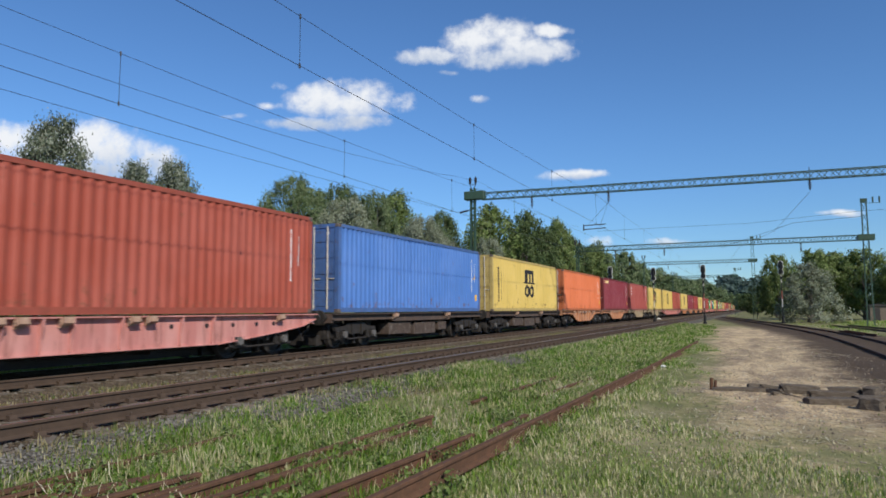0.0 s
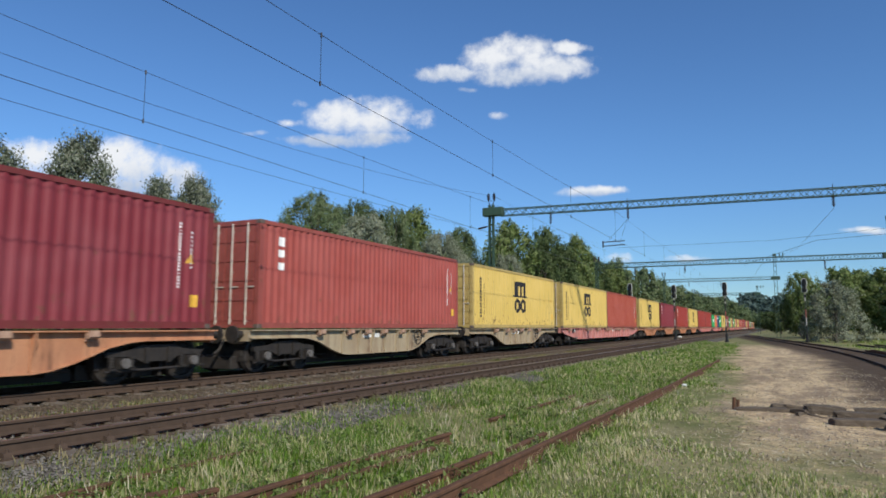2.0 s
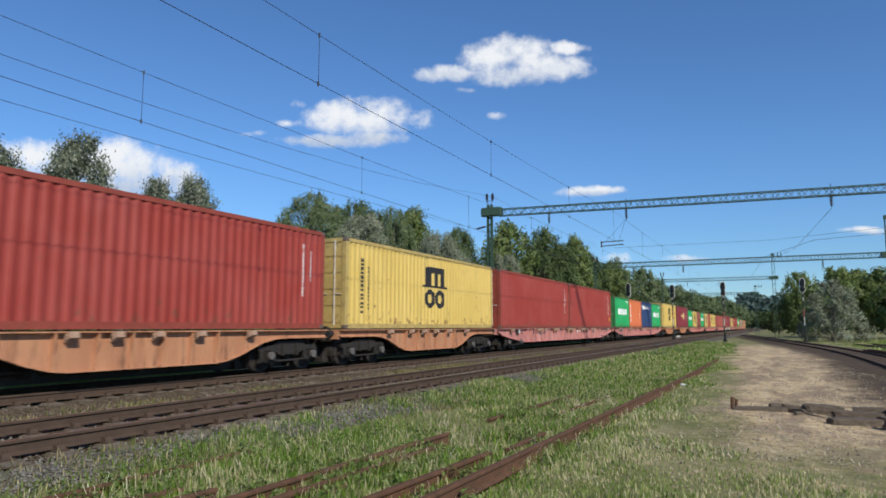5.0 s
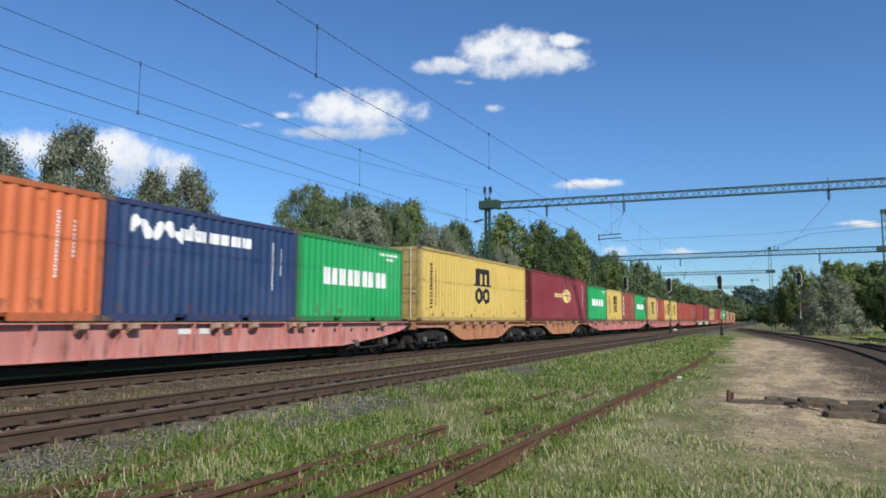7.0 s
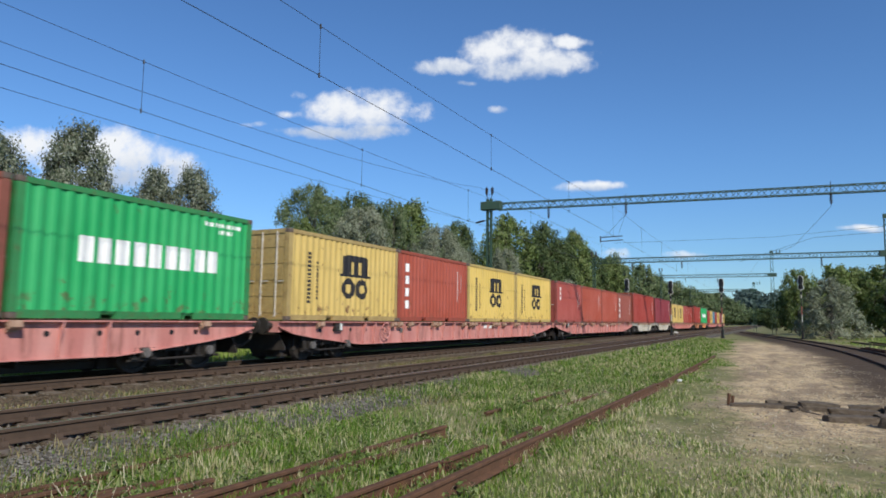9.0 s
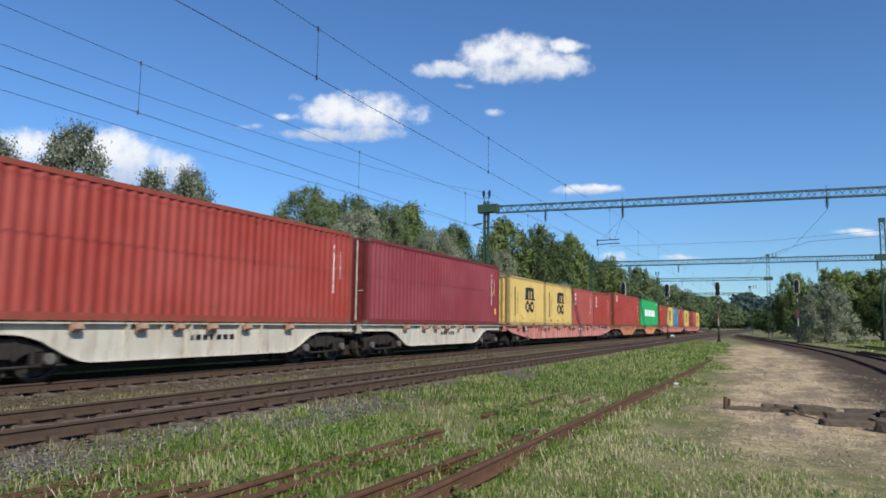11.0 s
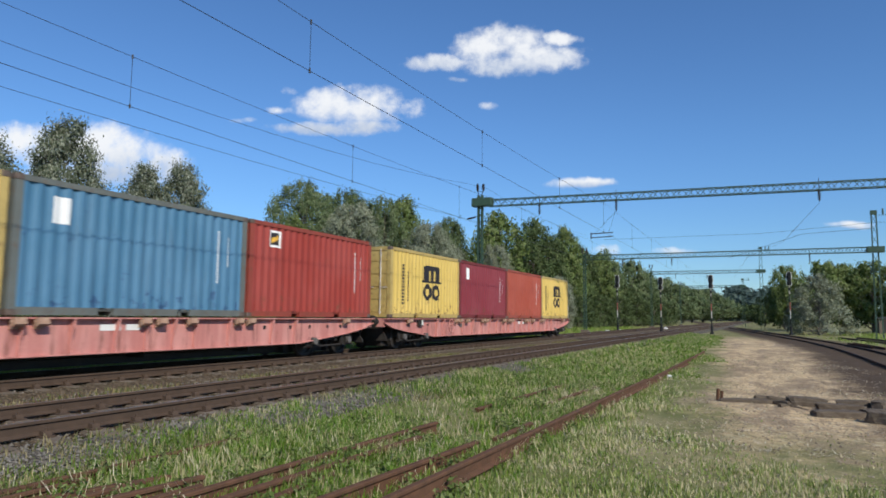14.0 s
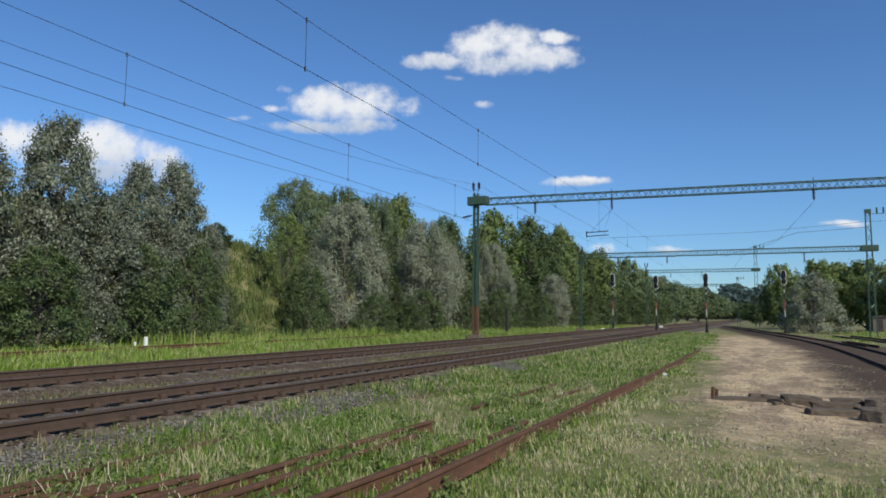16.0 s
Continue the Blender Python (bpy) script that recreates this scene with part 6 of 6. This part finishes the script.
def make_wagon(style, centre, half, label, bogies):
    w = empty("container_wagon", (TRAIN_X, centre, 0), 0, label=label, category="flat wagon", group="wagons of the train")
    mat = WAGON_PAINT[style]
    out = sill_outline(style, half)
    key = (style, round(half, 2))

    def sill():
        bm = bmesh.new()
        prism(bm, out, 0, -0.012, 0.012)
        box(bm, (0.065, 0, BASE_Z - 0.045), (0.16, 2 * half, 0.03))
        for a, b in zip(out[:-3], out[1:-2]):
            d = Vector((0, b[0] - a[0], b[1] - a[1]))
            vs = [bm.verts.new((x, p[0], p[1] + z)) for p in (a, b) for x, z in ((-0.02, 0), (0.09, 0), (0.09, 0.025), (-0.02, 0.025))]
            for f in ((0, 1, 5, 4), (1, 2, 6, 5), (2, 3, 7, 6), (3, 0, 4, 7)):
                bm.faces.new([vs[i] for i in f])
        return finish(bm, "sill", mat)

    def rib(h):
        def build():
            bm = bmesh.new()
            prism(bm, [(-0.01, 0), (0.09, 0.0), (0.05, h * 0.12), (0.06, h * 0.45), (0.13, h * 0.8), (0.135, h), (-0.01, h)], 1, -0.016, 0.016)
            return finish(bm, "stiffener", mat)
        return build

    def lug():
        bm = bmesh.new()
        prism(bm, [(0.06, 0.01), (0.19, 0.02), (0.21, -0.10), (0.15, -0.15), (0.06, -0.12)], 1, -0.11, 0.11)
        box(bm, (0.04, 0, -0.09), (0.08, 0.16, 0.2))
        bar(bm, (0.12, -0.13, -0.06), (0.12, 0.13, -0.06), 0.025, 6)
        return finish(bm, "lashing_lug", LUG)
    for s in (-1, 1):
        o = put_mesh("sill", cached((*key, "sill"), sill), w, (s * 1.12, 0, 0))
        if s < 0:
            o.rotation_euler = (0, 0, math.pi)
    if style == "pink":
        ribs = [half * f for f in (-0.66, -0.61, -0.45, -0.36, -0.27, -0.19, -0.11, -0.03, 0.03, 0.11, 0.19, 0.25, 0.31, 0.36, 0.45, 0.58, 0.66)]
        lugs = [half * f for f in (-0.86, -0.52, -0.485, -0.42, -0.27, -0.235, -0.04, 0.02, 0.055, 0.24, 0.275, 0.345, 0.47, 0.505, 0.86)]
    elif style == "dark":
        ribs, lugs = [], [-2.4, 2.2]
    else:
        ribs = [-2.2, -1.3, -0.5, 0.3, 1.1, 1.9]
        lugs = [-3.4, -1.9, -0.9, 0.1, 1.3, 3.0]
    for y in ribs:
        h = BASE_Z - 0.06 - low_at(out, y)
        put_mesh("stiffener", cached((style, "rib", round(h, 2)), rib(h)), w, (1.13, y, low_at(out, y)))
    for y in lugs:
        put_mesh("lashing_lug", cached((style, "lug"), lug), w, (1.15, y, BASE_Z - 0.05), "tan steel lashing lug")

    def deck():
        bm = bmesh.new()
        z = BASE_Z - 0.16
        box(bm, (0, 0, z), (0.5, 2 * half - 0.1, 0.24))
        for i in range(int(half / 0.9)):
            for s in (-1, 1):
                box(bm, (0, s * (i + 0.5) * 0.9, z), (2.22, 0.12, 0.18))
        for e in (-1, 1):
            box(bm, (0, e * (half - 0.06), z - 0.02), (2.26, 0.12, 0.3))
        return finish(bm, "deck_frame", mat)
    put_mesh("deck_frame", cached((*key, "deck"), deck), w)

    r = max(0.6, min(abs(b) for b in bogies) - 1.8)

    def centre_sill():
        bm = bmesh.new()
        box(bm, (0, 0, 0.56), (0.5, 2 * r + 1.2, 0.84))
        box(bm, (0.35, 0, 0.22), (0.12, 2 * r + 0.8, 0.16))
        for i in range(5):
            y = -r + (i + 0.5) * 2 * r / 5
            box(bm, (0.0, y, 0.56), (1.9, 0.10, 0.58))
        return finish(bm, "centre_sill", DARK_IRON)

    def tube(name, p, q, radius, n):
        def make():
            bm = bmesh.new()
            bar(bm, p, q, radius, n)
            return finish(bm, name, DARK_IRON)
        return make
    put_mesh("centre_sill", cached((*key, "centre"), centre_sill), w)
    for i, (name, p, q, radius, n) in enumerate((("air_tank", (-0.55, -r * 0.5, 0.72), (-0.55, r * 0.15, 0.72), 0.17, 12), ("air_tank", (0.6, -r * 0.1, 0.70), (0.6, r * 0.28, 0.70), 0.15, 10),
                                                 ("brake_rod", (-0.7, -r, 0.32), (-0.7, r, 0.32), 0.035, 6), ("brake_rod", (0.7, -r, 0.40), (0.7, r, 0.36), 0.03, 6))):
        put_mesh(name, cached((*key, "gear", i), tube(name, p, q, radius, n)), w)

    def buffer():
        bm = bmesh.new()
        bar(bm, (0, 0, 0), (0, 0.34, 0), 0.09, 10)
        bar(bm, (0, 0.30, 0), (0, 0.36, 0), 0.22, 14)
        return finish(bm, "buffer", DARK_IRON)
    for e in (-1, 1):
        for s in (-1, 1):
            o = put_mesh("buffer", cached("buffer", buffer), w, (s * 0.875, e * half, 1.04))
            if e < 0:
                o.rotation_euler = (0, 0, math.pi)

    def coupling():
        bm = bmesh.new()
        box(bm, (0, 0.05, 1.0), (0.34, 0.7, 0.3))
        bar(bm, (0, 0.3, 1.02), (0, 0.62, 0.96), 0.06, 8)
        for x in (-0.3, 0.3):
            sag_line = [(x, 0.1, 0.9), (x, 0.3, 0.62), (x * 0.8, 0.5, 0.48), (x * 0.7, 0.64, 0.5)]
            for p, q in zip(sag_line, sag_line[1:]):
                bar(bm, p, q, 0.035, 6)
        prism(bm, [(-1.05, 0.35), (1.05, 0.35), (1.05, 0.42), (0.75, 0.9), (-0.75, 0.9), (-1.05, 0.42)], 1, -0.35, -0.31)
        return finish(bm, "coupling", DARK_IRON)
    for e in (-1, 1):
        o = put_mesh("coupling", cached("coupling", coupling), w, (0, e * (half - 0.1), 0))
        if e < 0:
            o.rotation_euler = (0, 0, math.pi)
    if style == "dark":
        def equipment(y0, y1, z0, z1):
            def make():
                bm = bmesh.new()
                box(bm, (0, (y0 + y1) / 2, (z0 + z1) / 2), (0.5, y1 - y0, z1 - z0))
                bmesh.ops.bevel(bm, geom=bm.edges[:], offset=0.025, segments=1, affect="EDGES")
                for y in (y0 + 0.12, y1 - 0.12):
                    box(bm, (0, y, z1 + 0.05), (0.08, 0.06, 0.2))
                return finish(bm, "equipment_box", GEAR_BOX)
            return make
        for k, q in enumerate(((-2.6, -0.9, 0.36, 0.80), (-0.6, 1.3, 0.30, 0.78), (1.6, 2.4, 0.42, 0.80))):
            put_mesh("equipment_box", cached(("equipment", k), equipment(*q)), w, (0.86, 0, 0), "dirty brown equipment box")
    if style in ("orange", "grey"):
        def name_bars():
            bm = bmesh.new()
            for k in range(7):
                box(bm, (0, -0.75 + k * 0.22, 0), (0.006, 0.15, 0.13))
            return finish(bm, "name_panel", BLACK)
        tagged(put_mesh("name_panel", cached("name_bars", name_bars), w, (1.137, 0.35, 0.82)), kind="stuff")
    if style in ("pink", "cream"):
        def hand_wheel():
            bm = bmesh.new()
            k = 18
            pts = [(0, 0.27 * math.cos(2 * math.pi * i / k), 0.27 * math.sin(2 * math.pi * i / k)) for i in range(k)]
            for i in range(k):
                bar(bm, pts[i], pts[(i + 1) % k], 0.022, 5)
            for i in (0, 6, 12):
                bar(bm, (0, 0, 0), pts[i], 0.012, 5)
            bar(bm, (-0.06, 0, 0), (0.03, 0, 0), 0.03, 6)
            return finish(bm, "brake_wheel", DARK_IRON if style != "pink" else mat)
        put_mesh("brake_wheel", cached((style, "handwheel"), hand_wheel), w, (1.26, -7.0 if style == "pink" else 2.5, 0.85 if style == "pink" else 0.86))

        def panel():
            bm = bmesh.new()
            for i, (a, b) in enumerate(((0.0, 0.5), (0.62, 1.0))):
                box(bm, (0, (a + b) / 2, 0.0), (0.006, b - a, 0.13))
            return finish(bm, "data_panel", WHITE)
        put_mesh("data_panel", cached("panel", panel), w, (1.137, 2.0 if style == "pink" else -1.0, 0.95))
        if style == "pink":
            def box_sign():
                bm = bmesh.new()
                box(bm, (0, 0, 0), (0.1, 0.36, 0.24))
                return finish(bm, "brake_box", DARK_IRON)
            put_mesh("brake_box", cached("brakebox", box_sign), w, (1.18, -9.75, 0.98))

            def box_label():
                bm = bmesh.new()
                box(bm, (0, 0, 0), (0.008, 0.12, 0.2))
                return finish(bm, "box_label", WHITE)
            put_mesh("box_label", cached("boxlabel", box_label), w, (1.236, -9.65, 1.0), "white label")

            def plate():
                bm = bmesh.new()
                box(bm, (0, 0, 0), (0.02, 0.3, 0.17))
                return finish(bm, "card_holder", AXLE_GREY)
            put_mesh("card_holder", cached("plate", plate), w, (1.145, -5.7, 0.86), "grey card holder")

            def holes():
                bm = bmesh.new()
                for y in (-10.6, -9.9, -9.0, -8.1, -7.0, 7.0, 8.1, 9.0, 9.9, 10.6):
                    bar(bm, (0.0, y, 0.90), (0.008, y, 0.90), 0.06, 10)
                return finish(bm, "lightening_holes", BLACK)
            put_mesh("lightening_holes", cached("holes", holes), w, (1.132, 0, 0))
    for y in bogies:
        make_bogie(w, y)
    if abs(centre - (TAIL_Y - 12.15)) < 0.5:
        bm = bmesh.new()
        for y in (0.0, 0.42):
            bar(bm, (0, y, 0.2), (0, y, 0.95), 0.018, 6)
        bar(bm, (0, 0, 0.95), (0, 0.42, 0.95), 0.018, 6)
        bar(bm, (0, 0, -0.3), (0, 0, 0.2), 0.018, 6)
        part("hand_rail", bm, WHITE, w, "white shunter's hand rail", (1.0, half + 0.05, BASE_Z - 0.1))
    WAGONS.append((w, centre))
    return w


# distance of the forward end from the train's tail, length in feet, colour, marks, what is told of it
ROW = [
    (459.9, 40, "brick", "codes", "faded brick red"), (446.3, 40, "blue", "codes stickers", "bright blue"), (432.4, 40, "yellow", "arch columns", "yellow"),
    (418.4, 40, "orange", "codes stickers", "orange"), (404.8, 40, "maroon", "word codes stickers", "dark maroon"), (391.0, 40, "salmon", "upright codes stickers", "faded salmon red"),
    (377.3, 40, "yellow", "arch columns stickers", "yellow"), (363.4, 40, "yellow", "arch columns", "yellow"), (351.1, 40, "brick", "codes stickers", "faded brick red"),
    (337.4, 40, "yellow", "arch columns", "yellow"), (324.0, 40, "maroon", "upright codes", "dull maroon"), (310.5, 40, "red", "upright codes", "red"),
    (297.2, 40, "yellow", "arch columns", "yellow"), (284.0, 40, "red", "codes", "red"), (271.7, 40, "red", "codes stickers", "red"),
    (257.9, 20, "green", "ever", "green"), (251.8, 20, "orange", "gold codes", "orange"), (245.7, 20, "navy", "beast codes", "navy blue"), (239.6, 20, "green", "ever", "green"),
    (232.2, 40, "yellow", "arch columns", "yellow"), (219.0, 40, "maroon", "bird codes", "wine red"),
    (206.2, 20, "green", "ever", "green"), (200.05, 20, "yellow", "arch columns", "yellow"), (193.9, 20, "brown", "gold codes", "rusty brown red"), (187.75, 20, "green", "ever", "green"),
    (180.2, 20, "old_yellow", "arch columns", "stained yellow"), (174.1, 20, "brick", "gold codes", "brick red"), (167.95, 20, "yellow", "arch columns", "yellow"), (161.8, 20, "yellow", "arch columns", "yellow"),
    (154.5, 20, "salmon", "upright codes", "faded red"), (148.4, 20, "brick", "codes", "brick red"), (142.3, 20, "brick", "codes", "brick red"), (136.2, 20, "brown", "gold codes", "rusty brown red"),
    (129.2, 40, "red", "codes", "red"), (116.1, 40, "maroon", "codes stickers", "maroon red"),
    (102.5, 20, "old_yellow", "arch columns", "stained yellow"), (96.35, 20, "old_yellow", "arch columns", "stained yellow"), (90.2, 20, "salmon", "upright codes", "faded red"), (84.05, 20, "red", "upright codes", "red"),
    (76.5, 40, "red", "badge codes stickers", "red"), (63.7, 40, "green", "ever", "green"),
    (50.2, 20, "red", "badge codes", "red"), (44.05, 20, "yellow", "arch columns", "yellow"), (37.9, 20, "steel_blue", "square codes", "weathered steel blue"), (31.75, 20, "red", "badge codes", "red"),
    (24.35, 20, "yellow", "arch columns", "yellow"), (18.25, 20, "maroon", "square codes", "maroon"), (12.15, 20, "brick", "codes", "brick red"), (6.06, 20, "yellow", "arch columns", "yellow")]
for ahead, feet, color, style, words in ROW:
    length = 6.058 if feet == 20 else 12.192
    box_, L, H = make_container(feet, color, TAIL_Y - ahead + length / 2,
                                "%s corrugated steel %s container on a flat wagon" % (words, "short" if feet == 20 else "long"), 1 if ahead in (50.2, 102.5) else -1)
    decorate(box_, L, H, style)

PAIRS = [(363.4, 338.9), (284.0, 259.5), (257.9, 233.5), (206.2, 181.7), (180.2, 155.7), (154.5, 130.1), (102.5, 78.0), (50.2, 25.7), (24.35, 0.0), (472.2, 447.7)]
for a, b in PAIRS:
    make_wagon("pink", TAIL_Y - (a + b) / 2, 12.5, "long faded pink-red container wagon with a deep sill", (-10.1, 10.1))
SINGLES = [(446.3, "dark"), (432.4, "dark"), (418.4, "ochre"), (404.8, "ochre"), (391.0, "cream"), (377.3, "cream"), (337.4, "ochre"), (324.0, "ochre"), (310.5, "ochre"),
           (297.2, "ochre"), (232.2, "ochre"), (219.0, "ochre"), (129.2, "grey"), (116.1, "grey"), (76.5, "ochre"), (63.7, "orange")]
WORDS = {"dark": "dark brown low container wagon", "ochre": "rust-stained orange container wagon with a curved sill", "orange": "bright orange container wagon with a curved sill", "cream": "dirty cream container wagon with a curved sill", "grey": "dirty white container wagon with a curved sill"}
for a, style in SINGLES:
    make_wagon(style, TAIL_Y - a + 6.096, 6.3, WORDS[style], (-4.75, 4.75))


def motions():
    times = [0, 2, 4, 6, 8, 10, 12, 14, 16]
    for thing, y in CARGO:
        walk(thing, [(t, pose(TRAIN_X, y - SPEED * t, BASE_Z)) for t in times])
    for thing, y in WAGONS:
        walk(thing, [(t, pose(TRAIN_X, y - SPEED * t, 0)) for t in times])
motions()
